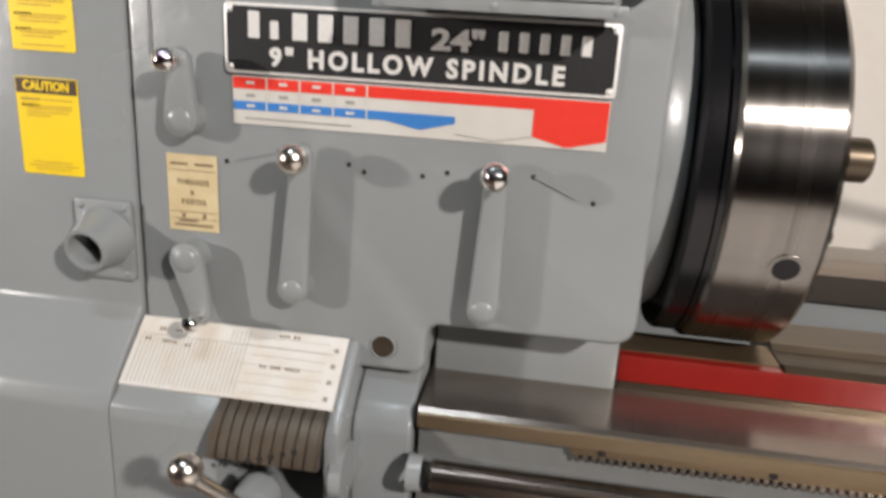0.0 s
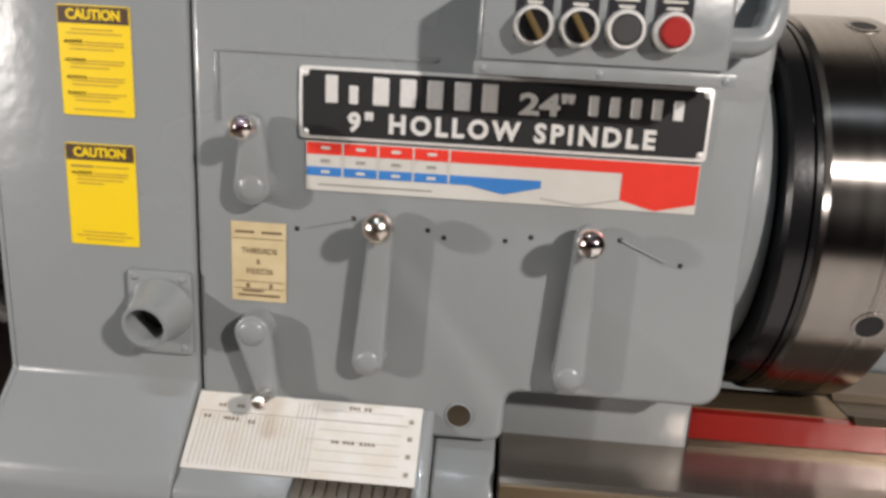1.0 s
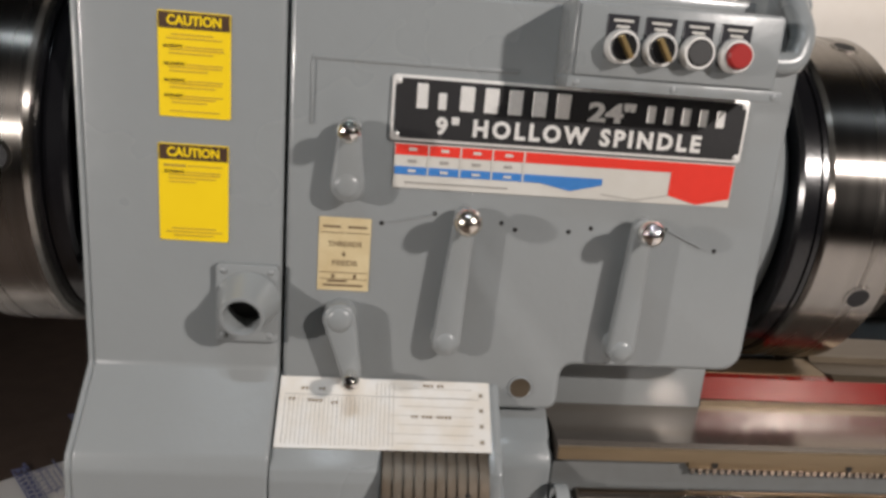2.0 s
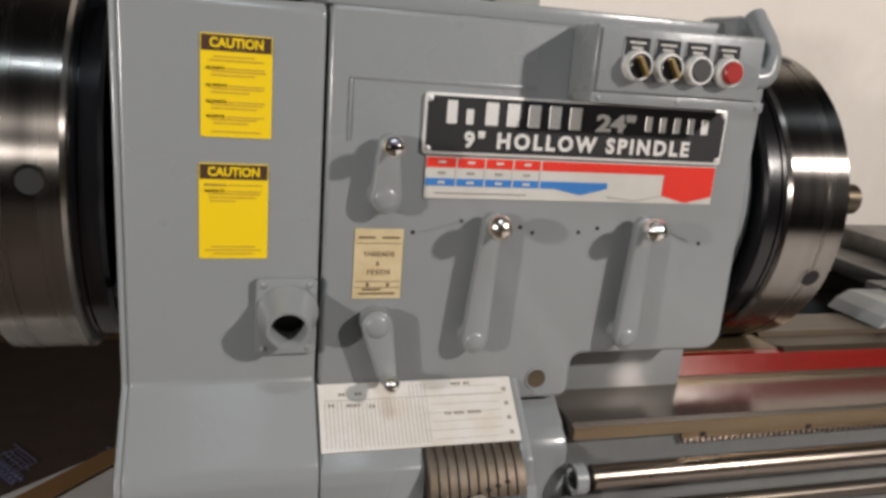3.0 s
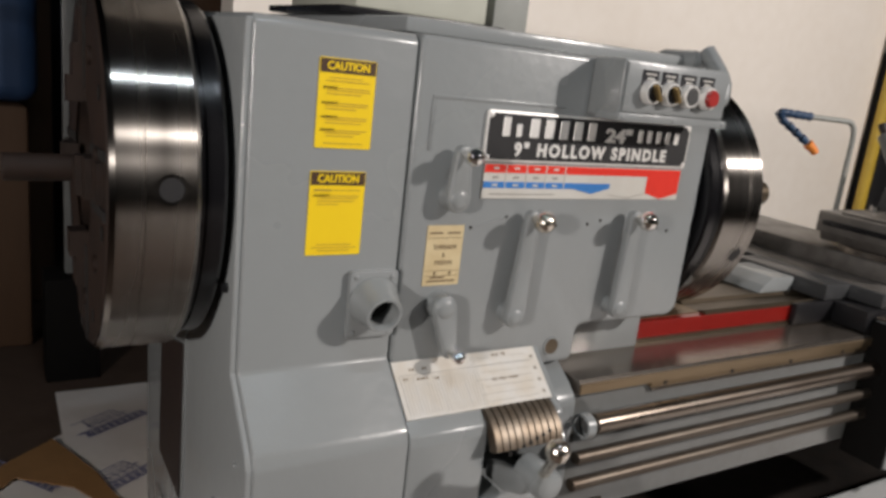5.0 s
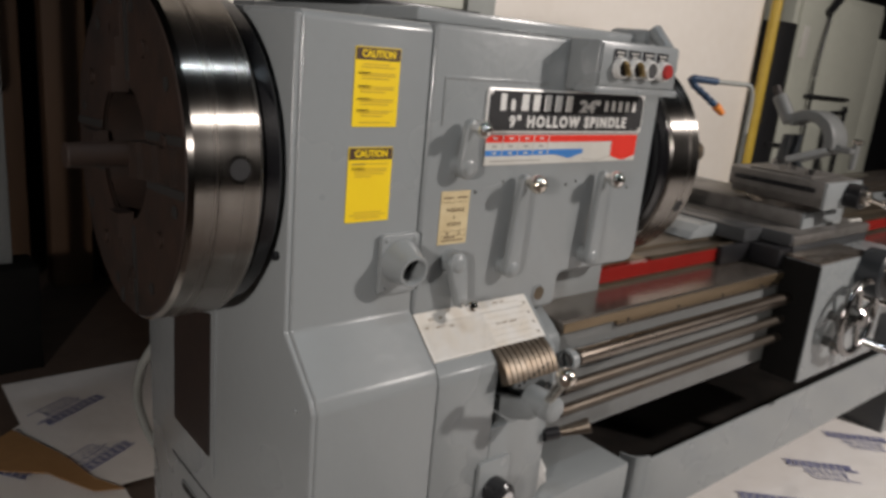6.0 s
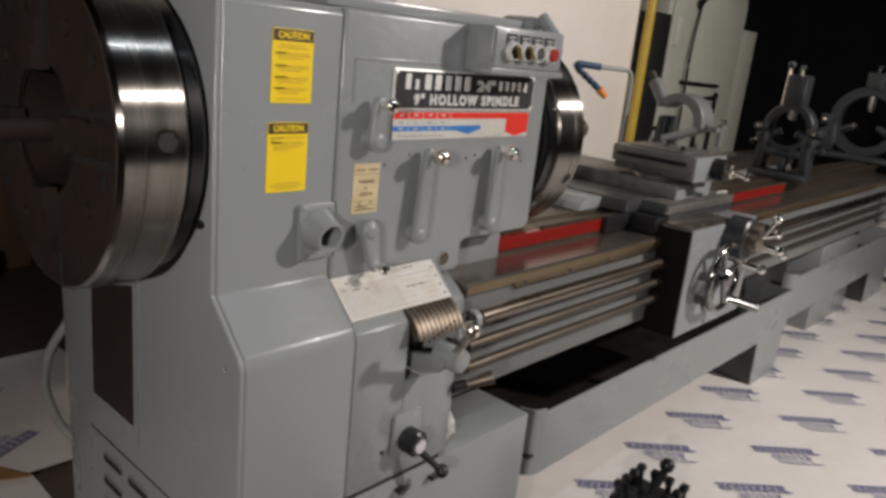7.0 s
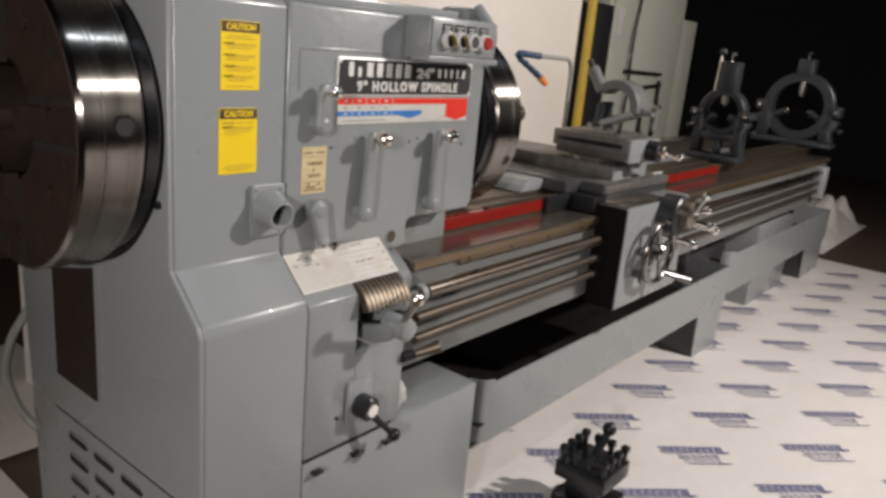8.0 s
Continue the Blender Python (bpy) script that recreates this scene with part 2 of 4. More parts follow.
def mesh_object(name, bm, mat, base):
    smooth(bm)
    me = bpy.data.meshes.new(name)
    for v in bm.verts:
        v.co -= base
    bm.to_mesh(me)
    bm.free()
    me.materials.append(mat)
    ob = new(name, me)
    return ob


def base_of(bm):
    xs, ys, zs = zip(*(v.co for v in bm.verts))
    return Vector(((min(xs) + max(xs)) / 2, (min(ys) + max(ys)) / 2, min(zs)))


def part(name, bm, mat, parent, label=""):
    base = base_of(bm)
    ob = mesh_object(name, bm, mat, base)
    ob.parent = parent
    ob.location = base - WORLD_AT[parent.name]
    WORLD_AT[ob.name] = base
    return tagged(ob, label)


def thing(name, bm, mat, label, category, group="", kind=""):
    base = base_of(bm)
    ob = mesh_object(name, bm, mat, base)
    ob.location = base
    WORLD_AT[ob.name] = base
    return tagged(ob, label, category, group, kind)


def holder(name, at, label, category, group=""):
    ob = new(name)
    ob.location = at
    ob.empty_display_size = 0.05
    WORLD_AT[ob.name] = Vector(at)
    return tagged(ob, label, category, group)


def letters(name, text, size, at, mat, parent, depth=0.001, width=None, spacing=1.0, label="", bold=0.0, m=None):
    """Raised lettering on an upright face that looks towards -y; at: lower left corner."""
    cu = bpy.data.curves.new(name, "FONT")
    cu.body, cu.size, cu.extrude, cu.space_character, cu.offset = text, size, depth / 2, spacing, bold
    cu.resolution_u = 3
    tmp = bpy.data.objects.new(name, cu)
    scene.collection.objects.link(tmp)
    bpy.context.view_layer.update()
    me = bpy.data.meshes.new_from_object(tmp.evaluated_get(bpy.context.evaluated_depsgraph_get()))
    bpy.data.objects.remove(tmp)
    bm = bmesh.new()
    bm.from_mesh(me)
    bpy.data.meshes.remove(me)
    xs = [v.co.x for v in bm.verts]
    x0, w = min(xs), max(xs) - min(xs)
    sx = width / w if width else 1.0
    turn = m if m is not None else Matrix.Translation(at) @ Matrix.Rotation(math.pi / 2, 4, "X")
    for v in bm.verts:
        v.co = turn @ Vector(((v.co.x - x0) * sx, v.co.y, v.co.z))
    return part(name, bm, mat, parent, label)


FACE = 0.676     # the headstock's front
AXIS = (0.880, 0.966)   # the spindle's y and z

# ---- the hall ----
def structure(name, bm, mat, label, category):
    return thing(name, bm, mat, label, category, kind="structure")


structure("floor", box_bm(-6, 9, -5, 6, -0.1, 0.0), CONCRETE, "dark oily concrete workshop floor", "floor")
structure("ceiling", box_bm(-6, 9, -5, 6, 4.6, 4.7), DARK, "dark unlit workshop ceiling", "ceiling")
structure("wall_north", box_bm(-0.29, 2.60, 1.9, 2.02, 0.0, 4.6), WALL, "warm white plastered partition wall", "wall")
structure("wall_back", box_bm(-6, 9, 5.9, 6.0, 0, 4.6), DARK, "near-black unlit far workshop wall", "wall")
structure("wall_south", box_bm(-6, 9, -5.0, -4.9, 0, 4.6), DARK, "near-black unlit workshop wall", "wall")
structure("wall_west", box_bm(-6, -5.9, -4.9, 5.9, 0, 4.6), DARK, "near-black unlit workshop wall", "wall")
structure("wall_east", box_bm(8.9, 9, -4.9, 5.9, 0, 4.6), DARK, "near-black unlit workshop wall", "wall")

# ---- lathe ----
lathe = holder("engine_lathe", (1.2, 1.0, 0.0), "large grey engine lathe with hollow spindle and two chucks", "lathe")


def headstock():
    r, x0, x1 = 0.022, -0.404, 0.098
    pts = [(x0, 0.742), (-0.116, 0.742)]
    pts += [(-0.116 + 0.012 * math.sin(radians(a)), 0.754 - 0.012 * math.cos(radians(a))) for a in (30, 60, 90)]
    pts += [(-0.104, 0.785)] + [(-0.092 - 0.012 * math.cos(radians(a)), 0.785 + 0.012 * math.sin(radians(a))) for a in (30, 60, 90)]
    pts += [(x1 - r, 0.797)] + [(x1 - r + r * math.sin(radians(a)), 0.797 + r - r * math.cos(radians(a))) for a in (22, 45, 68, 90)]
    pts += [(x1, 1.170), (x0, 1.170)]
    body = part("headstock_casting", prism_bm(pts, FACE, 0.82, "y", 0.006, 3), GREY, lathe, "glossy grey enamelled headstock front")
    part("headstock_rear", prism_bm([(-0.40, 0.74), (0.115, 0.80), (0.115, 1.166), (-0.40, 1.166)], 0.82, 1.33, "y", 0.012, 3), GREY, lathe)
    part("lid", box_bm(-0.404, 0.115, 0.72, 1.30, 1.1715, 1.190, 0.004), GREY, lathe, "grey headstock lid")
    part("plate_corner", box_bm(0.062, 0.115, 0.70, 0.78, 1.172, 1.20, 0.010), GREY, lathe)
    part("lower_web", box_bm(-0.103, 0.092, 0.737, 0.80, 0.715, 0.80, 0.004), GREY, lathe)
    part("bearing_boss", turned_bm([(0, 0), (0, 0.186), (0.020, 0.184), (0.027, 0.178), (0.027, 0)], (0.10, *AXIS), "x", 96), GREY, lathe)
    part("oil_sight_hole", turned_bm([(0, 0.0105), (-0.0012, 0.0118), (-0.0012, 0.0128), (0, 0.0136)], (-0.148, FACE - 0.001, 0.769), "y", 28), GREY, body)
    part("hole_inside", turned_bm([(-0.001, 0), (-0.001, 0.0118), (0.0, 0.0118)], (-0.148, FACE - 0.001, 0.769), "y", 24), WAY_DARK, body)
    part("ledge", box_bm(-0.383, -0.185, FACE - 0.0014, FACE + 0.002, 1.101, 1.105, 0.001), GREY, body)
    part("ledge", box_bm(-0.3830, -0.3805, FACE - 0.002, FACE + 0.002, 1.040, 1.1005, 0.001), GREY, body)
    return body


head = headstock()


def gear_cover():
    y0, z1 = FACE, 1.169
    pts = [(1.27, z1), (y0 + 0.008, z1), (y0, z1 - 0.008), (y0, 0.781), (0.607, 0.716), (0.601, 0.700), (0.600, 0.0), (1.145, 0.0), (1.148, 0.42), (1.185, 0.70)]
    cover = part("gear_cover", prism_bm(pts, -0.596, -0.4075, "x", 0.004, 3), GREY, lathe, "grey enamelled end cover with sloped knee")
    return cover


cover = gear_cover()


def side_and_pedestal():
    side = part("side_panel", prism_bm([(0.6035, 0.0), (0.6035, 0.700), (0.610, 0.7145), (FACE + 0.0035, 0.780), (FACE + 0.0035, 1.165), (1.28, 1.165), (1.19, 0.70), (1.15, 0.0)], -0.603, -0.5945, "x", 0.003, 3), GREY, lathe)
    # Flat sheet on the panel; its dark colour is the recess's shade.
    part("side_recess", prism_bm([(0.906, 0.487), (1.053, 0.487), (1.053, 0.690), (0.906, 0.727)], -0.6055, -0.6032, "x"), BROWN_DARK, side, "dark brown sheet drawn as a shaded opening in the side")
    part("recess_edge", box_bm(-0.6055, -0.6032, 0.886, 0.889, 0.46, 0.80), GREY, side)
    part("side_seam", box_bm(-0.6040, -0.6032, 0.64, 1.07, 0.4125, 0.4150), DARK_HOLE, side)
    part("side_screw", turned_bm([(0, 0), (0, 0.006), (-0.006, 0.006), (-0.007, 0.004), (-0.007, 0)], (-0.6030, 0.703, 0.874), "x", 12), BLACK, side)
    part("side_rivet", ball_bm((-0.6035, 0.640, 0.690), 0.0035), GREY, side)
    for k in range(3):
        for n in range(5):
            y, z = 0.986 - 0.0935 * k, 0.375 - 0.045 * n
            slot = part("vent_slot", prism_bm(rounded(y - 0.034, y + 0.034, z - 0.0075, z + 0.0065, 0.006, 3), -0.6045, -0.6032, "x"), DARK_HOLE, side)
            hood = tube_bm([(-0.6034, y - 0.036, z + 0.004), (-0.6042, y - 0.030, z + 0.0085), (-0.6042, y + 0.030, z + 0.0085), (-0.6034, y + 0.036, z + 0.004)], 0.0016, 8)
            part("louver_lip", hood, GREY, slot)
    part("pedestal", box_bm(-0.405, 0.085, 0.602, 0.742, 0.0, 0.422, 0.003), GREY, lathe, "grey enamelled base under the headstock")
    part("pedestal_back", box_bm(-0.405, 0.080, 0.7425, 1.28, 0.0, 0.420, 0.003), GREY, lathe)
    part("pedestal_bulk", box_bm(-0.405, -0.11, 0.70, 1.28, 0.43, 0.74, 0.006), GREY, lathe)
    return side


side_and_pedestal()


def feed_gearbox():
    pts = [(0.80, 0.772), (0.677, 0.772), (0.612, 0.714), (0.603, 0.706), (0.600, 0.694), (0.600, 0.43), (0.80, 0.43)]
    box = part("feed_gearbox", prism_bm(pts, -0.4065, -0.296, "x", 0.002, 2), GREY, lathe, "grey quick-change feed gearbox")
    low = [(0.80, 0.60), (0.600, 0.60), (0.600, 0.43), (0.80, 0.43)]
    part("gearbox_lower", prism_bm(low, -0.2955, -0.172, "x", 0.002), GREY, box)
    right = [(0.80, 0.772), (0.677, 0.772), (0.612, 0.714), (0.603, 0.706), (0.600, 0.694), (0.600, 0.60), (0.80, 0.60)]
    part("gearbox_cheek", prism_bm(right, -0.186, -0.172, "x", 0.002), GREY, box)
    part("gearbox_top", prism_bm([(0.80, 0.772), (0.677, 0.772), (0.626, 0.7265), (0.80, 0.71)], -0.2955, -0.186, "x", 0.001), GREY, box)
    def shell(r0, r1, xa, xb, a0=96, a1=163, n=14):
        arc = [(0.640 + r1 * math.cos(radians(a0 + (a1 - a0) * k / n)), 0.660 + r1 * math.sin(radians(a0 + (a1 - a0) * k / n))) for k in range(n + 1)]
        arc += [(0.640 + r0 * math.cos(radians(a1 - (a1 - a0) * k / n)), 0.660 + r0 * math.sin(radians(a1 - (a1 - a0) * k / n))) for k in range(n + 1)]
        return prism_bm(arc, xa, xb, "x")
    pack = part("gear_pack", shell(0.052, 0.0635, -0.2955, -0.1865), BRONZE, box, "oily bronze gear cone")
    for k in range(10):
        x = -0.2945 + 0.0108 * k
        part("gear_ring", shell(0.0630, 0.0665, x, x + 0.0085, 97, 162), BRONZE, pack)
    for k in range(7):
        x, z = -0.276 + 0.0108 * k, 0.676 + 0.0030 * k
        y = 0.640 - math.sqrt(0.0665 ** 2 - (z - 0.660) ** 2)
        part("index_hole", ball_bm((x + 0.002, y, z), 0.0029, flat=0.5), DARK_HOLE, pack)
    # tumbler handle
    arm = part("tumbler_arm", prism_bm([(0.640, 0.630), (0.585, 0.648), (0.562, 0.655), (0.553, 0.648), (0.553, 0.632), (0.562, 0.622), (0.60, 0.606), (0.640, 0.606)], -0.262, -0.246, "x", 0.005, 3), GREY, lathe, "grey tumbler lever")
    part("tumbler_housing", turned_bm([(0, 0), (0, 0.0205), (-0.040, 0.0215), (-0.050, 0.0185), (-0.053, 0.0120), (-0.053, 0)], (-0.241, 0.580, 0.648), "y", 32), GREY, arm, "grey plunger housing")
    part("tumbler_stem", rod_bm((-0.244, 0.545, 0.655), (-0.269, 0.499, 0.714), 0.007), CHROME_WORN, arm)
    part("tumbler_ball", ball_bm((-0.271, 0.496, 0.722), 0.0145), CHROME_WORN, arm, "worn chrome ball")
    lever = part("feed_lever", rod_bm((-0.176, 0.600, 0.555), (-0.150, 0.592, 0.557), 0.011), BLACK, lathe)
    part("lever_handle", rod_bm((-0.152, 0.592, 0.557), (-0.112, 0.560, 0.575), 0.007, r2=0.013), BRONZE, lever, "tapered oily steel handle")
    # chart plate on the slope
    d = Vector((0, 0.677 - 0.612, 0.772 - 0.714)).normalized()
    n = Vector((0, -d.z, d.y))
    start = Vector((-0.4045, 0.612, 0.714)) + n * 0.0015 + d * 0.0095
    m = Matrix(((1, 0, 0, start.x), (0, d.y, n.y, start.y), (0, d.z, n.z, start.z), (0, 0, 0, 1)))
    w, h = 0.2215, 0.0765

    def on_slope(x0, x1, y0, y1, t0=0.0, t1=0.001):
        b = box_bm(x0, x1, y0, y1, t0, t1)
        bmesh.ops.transform(b, matrix=m, verts=b.verts)
        return b
    plate = part("thread_chart", on_slope(0, w, 0, h, -0.001, 0.0015), CHART, box, "white thread chart plate with brown stains")
    for k in range(26):
        x = 0.006 + k * 0.0045
        part("chart_line", on_slope(x, x + 0.0007, 0.004, 0.055 if k < 21 else 0.072, 0.0014, 0.0017), CHART_LINE if k % 4 else PRINT_GREY, plate)
    for k in range(7):
        y = 0.007 + k * 0.0100
        part("chart_rule", on_slope(0.112 if k % 2 else 0.124, w - 0.018, y, y + 0.0005, 0.0014, 0.0017), CHART_LINE, plate)
    part("chart_rule", on_slope(0.006, w - 0.012, 0.0565, 0.0572, 0.0014, 0.0017), PRINT_GREY, plate)
    for x, y, l in ((0.010, 0.050, 0.008), (0.030, 0.049, 0.016), (0.054, 0.047, 0.009), (0.138, 0.0345, 0.008), (0.149, 0.0345, 0.012), (0.165, 0.0345, 0.018), (0.022, 0.062, 0.008), (0.040, 0.062, 0.010), (0.150, 0.069, 0.012), (0.165, 0.069, 0.010)):
        for q in range(max(2, int(l / 0.004))):
            part("chart_print", on_slope(x + q * 0.004, x + q * 0.004 + 0.0026, y, y + 0.0032, 0.0014, 0.0017), CARD_PRINT, plate)
    for k in range(4):
        part("chart_box", on_slope(w - 0.012, w - 0.007, 0.008 + k * 0.017, 0.013 + k * 0.017, 0.0014, 0.0017), CHART_LINE, plate)
        part("chart_print", on_slope(w - 0.0105, w - 0.0085, 0.0095 + k * 0.017, 0.0115 + k * 0.017, 0.0016, 0.0019), CARD_PRINT, plate)
    # bracket beside the gearbox that carries the rods
    br = part("rod_bracket", prism_bm([(0.75, 0.742), (0.700, 0.738), (0.662, 0.712), (0.650, 0.700), (0.645, 0.690), (0.643, 0.55), (0.75, 0.55)], -0.171, -0.110, "x", 0.004, 3), GREY, lathe)
    part("bracket_collar", turned_bm([(0, 0), (0, 0.03), (0.012, 0.03), (0.012, 0)], (-0.1795, 0.622, 0.655), "x", 32), GREY, br)
    # drum switch
    plate2 = part("switch_plate", prism_bm(rounded(-0.316, -0.252, 0.468, 0.548, 0.006), 0.594, 0.600, "y", 0.001), GREY, lathe)
    part("switch_hub", turned_bm([(0, 0.022), (-0.026, 0.022), (-0.030, 0.018), (-0.030, 0)], (-0.284, 0.594, 0.497), "y", 32), PLASTIC_BLACK, plate2, "black drum switch hub")
    part("switch_cap", turned_bm([(-0.0300, 0.013), (-0.0335, 0.012), (-0.0335, 0)], (-0.284, 0.594, 0.497), "y", 28), CHROME, plate2)
    part("switch_arm", rod_bm((-0.277, 0.572, 0.483), (-0.234, 0.560, 0.437), 0.007, r2=0.0055), PLASTIC_BLACK, plate2)
    part("switch_grip", ball_bm((-0.228, 0.558, 0.431), 0.0125), PLASTIC_BLACK, plate2)
    part("screw_hole", turned_bm([(-0.0012, 0), (-0.0012, 0.004), (0, 0.004)], (-0.335, 0.600, 0.485), "y", 12), DARK_HOLE, box)
    part("base_seam", box_bm(-0.404, -0.190, 0.6012, 0.604, 0.4225, 0.4295), DARK_HOLE, lathe)
    for x, z in ((-0.378, 0.400), (-0.285, 0.398), (-0.203, 0.391)):
        part("wing_bolt", box_bm(x - 0.011, x + 0.011, 0.588, 0.6018, z - 0.0035, z + 0.0035, 0.002), PLASTIC_BLACK, lathe)
    return box


gearbox = feed_gearbox()


def bed():
    x0, x1 = -0.105, 3.22
    front = part("bed_front_rail", prism_bm([(0.66, 0.49), (0.66, 0.695), (0.80, 0.695), (0.80, 0.60), (0.72, 0.56), (0.72, 0.49)], x0, x1, "x", 0.003), GREY_BED, lathe, "grey bed casting")
    part("front_way", prism_bm([(0.648, 0.700), (0.648, 0.716), (0.653, 0.720), (0.775, 0.722), (0.775, 0.696), (0.66, 0.696)], x0, x1, "x"), WAY, front, "bright ground steel front way")
    part("way_edge", prism_bm([(0.646, 0.700), (0.646, 0.714), (0.650, 0.717), (0.660, 0.705), (0.660, 0.697)], x0 + 0.001, x1, "x"), WAY_RIM, front, "oily brown way edge")
    part("red_web", box_bm(0.094, 1.80, 0.744, 0.757, 0.7295, 0.759), RED, front, "bright red enamel bed inside")
    part("web_foot", box_bm(0.094, 1.80, 0.742, 0.757, 0.70, 0.729), WAY_DARK, front)
    part("inner_way", prism_bm([(0.758, 0.70), (0.744, 0.7595), (0.752, 0.765), (0.766, 0.760), (0.800, 0.760), (0.806, 0.766), (0.88, 0.764), (0.88, 0.70)], 0.262, x1, "x"), WAY_DARK, front)
    part("gap_ledge", box_bm(0.094, 0.260, 0.7575, 0.81, 0.69, 0.760), WAY_RIM, front)
    rear = part("bed_rear_rail", box_bm(x0, x1, 1.17, 1.33, 0.40, 0.70, 0.004), GREY, lathe)
    part("rear_way", prism_bm([(1.16, 0.70), (1.16, 0.745), (1.20, 0.76), (1.25, 0.745), (1.34, 0.745), (1.34, 0.70)], x0, x1, "x"), WAY, rear)
    # Darker grey here: the shade between the rails is put into the colour.
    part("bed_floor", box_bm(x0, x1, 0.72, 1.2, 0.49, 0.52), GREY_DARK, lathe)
    rack = part("feed_rack", box_bm(0.048, 2.9, 0.652, 0.660, 0.689, 0.6985), WAY_RIM, front, "toothed steel feed rack")
    for k in range(120):
        x = 0.052 + k * 0.0085
        part("rack_tooth", box_bm(x, x + 0.0045, 0.652, 0.660, 0.6825, 0.689), WAY, rack)
    for k in range(10):
        x = 0.078 + 0.16 * k
        part("rack_screw", turned_bm([(-0.001, 0), (-0.001, 0.004), (0, 0.004)], (x, 0.652, 0.694), "y", 12), DARK_HOLE, rack)
    lead = part("lead_screw", rod_bm((-0.085, 0.630, 0.659), (3.02, 0.630, 0.659), 0.0150), LEAD, lathe, "oily steel lead screw")
    part("lead_collar", turned_bm([(0, 0.0145), (0, 0.0185), (0.014, 0.0185), (0.014, 0.0145)], (-0.108, 0.630, 0.659), "x", 28), GREY, lead)
    part("feed_rod", rod_bm((-0.11, 0.630, 0.608), (3.02, 0.630, 0.608), 0.010), ROD, lathe, "brown oily feed rod")
    part("control_rod", rod_bm((-0.11, 0.630, 0.564), (3.02, 0.630, 0.564), 0.010), ROD, lathe)
    part("rod_end_bracket", box_bm(2.98, 3.04, 0.60, 0.66, 0.53, 0.69, 0.006), GREY, lathe)
    part("bed_end_leg", box_bm(2.55, 3.15, 0.74, 1.28, 0.0, 0.42, 0.006), GREY, lathe)
    # Mid leg in the darker grey, as shaded under the bed.
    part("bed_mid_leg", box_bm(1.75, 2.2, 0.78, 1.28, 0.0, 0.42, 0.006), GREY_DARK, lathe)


bed()


def chuck(name, x0, way, face, radius, wide, plate_r, label, lift=0.0):
    """A four-jaw chuck behind a black back plate; way: +1 or -1 along the spindle."""
    y, z, w = AXIS[0], AXIS[1] + lift, wide
    plate = part("back_plate", turned_bm([(0, 0), (0, plate_r - 0.004), (0.004 * way, plate_r), (0.021 * way, plate_r), (0.0215 * way, plate_r - 0.004), (0.0235 * way, plate_r - 0.004), (0.024 * way, plate_r), (0.0295 * way, plate_r), (0.0295 * way, 0)], (x0, y, z), "x", 96), PLATE_BLACK, lathe, "black chuck back plate")
    prof = [(0, 0), (0, radius - 0.004), (0.004 * way, radius), (w * 0.62 * way, radius), (w * 0.622 * way, radius - 0.0006), (w * 0.63 * way, radius - 0.0006), (w * 0.632 * way, radius),
            ((w - 0.005) * way, radius), (w * way, radius - 0.005), (w * way, 0.085), ((w - 0.07) * way, 0.085), ((w - 0.07) * way, 0)]
    c = part(name, turned_bm(prof, (x0 + 0.030 * way, y, z), "x", 128), STEEL, lathe, label)
    xf = x0 + (0.030 + w) * way
    part("chuck_face", turned_bm([(0.0005 * way, 0.087), (0.0005 * way, radius - 0.006), (0.002 * way, radius - 0.008), (0.003 * way, 0.090)], (xf, y, z), "x", 96), face, c)
    part("bore", turned_bm([(0.0, 0.0835), (-0.066 * way, 0.0830), (-0.0665 * way, 0)], (xf, y, z), "x", 48), face if face is RUST else DARK_HOLE, c)
    for k in range(4):
        a = radians(90 * k + (-4 if way < 0 else 20))
        rot = Matrix.Translation((xf, y, z)) @ Matrix.Rotation(a, 4, "X")
        steps = [(0.0, 0.075), (0.020 * way, 0.075), (0.020 * way, 0.105), (0.014 * way, 0.105), (0.014 * way, 0.14), (0.008 * way, 0.14), (0.008 * way, 0.18), (0.0, 0.18)]
        b = prism_bm([(q, p) for p, q in steps], -0.021, 0.021, "x", 0.0, 1)
        for v in b.verts:
            v.co = Vector((v.co.z, v.co.x, v.co.y))
        bmesh.ops.transform(b, matrix=rot, verts=b.verts)
        part("jaw", b, face, c)
        for e in (-0.029, 0.029):
            g = box_bm(0.0025 * way, 0.0045 * way, e - 0.005, e + 0.005, 0.09, radius - 0.012)
            bmesh.ops.transform(g, matrix=rot, verts=g.verts)
            part("jaw_slot", g, DARK_HOLE if face is RUST else BLACK, c)
        spin = Matrix.Translation((xf - w * (0.66 if way < 0 else 0.32) * way, y, z)) @ Matrix.Rotation(a, 4, "X")
        part("jaw_screw_socket", turned_bm([(radius - 0.002, 0.0165), (radius + 0.0007, 0.0160), (radius + 0.0007, 0.0125), (radius - 0.001, 0.012)], None, steps=24, m=spin), STEEL, c)
        part("socket_hole", turned_bm([(radius - 0.002, 0.0122), (radius + 0.0004, 0.0120), (radius + 0.0004, 0)], None, steps=24, m=spin), BLACK_MATT, c)
    for k in range(8):
        a = radians(45 * k + 32)
        part("face_bolt", turned_bm([(0.002 * way, 0.010), (0.007 * way, 0.010), (0.008 * way, 0.007), (0.008 * way, 0)], (xf, y + 0.155 * math.cos(a), z + 0.155 * math.sin(a)), "x", 12), face, c)
        a = radians(45 * k + 12)
        part("bolt_hole", turned_bm([(0.0028 * way, 0.008), (0.0036 * way, 0.008), (0.0036 * way, 0)], (xf, y + 0.182 * math.cos(a), z + 0.182 * math.sin(a)), "x", 14), DARK_HOLE, c)
    return c


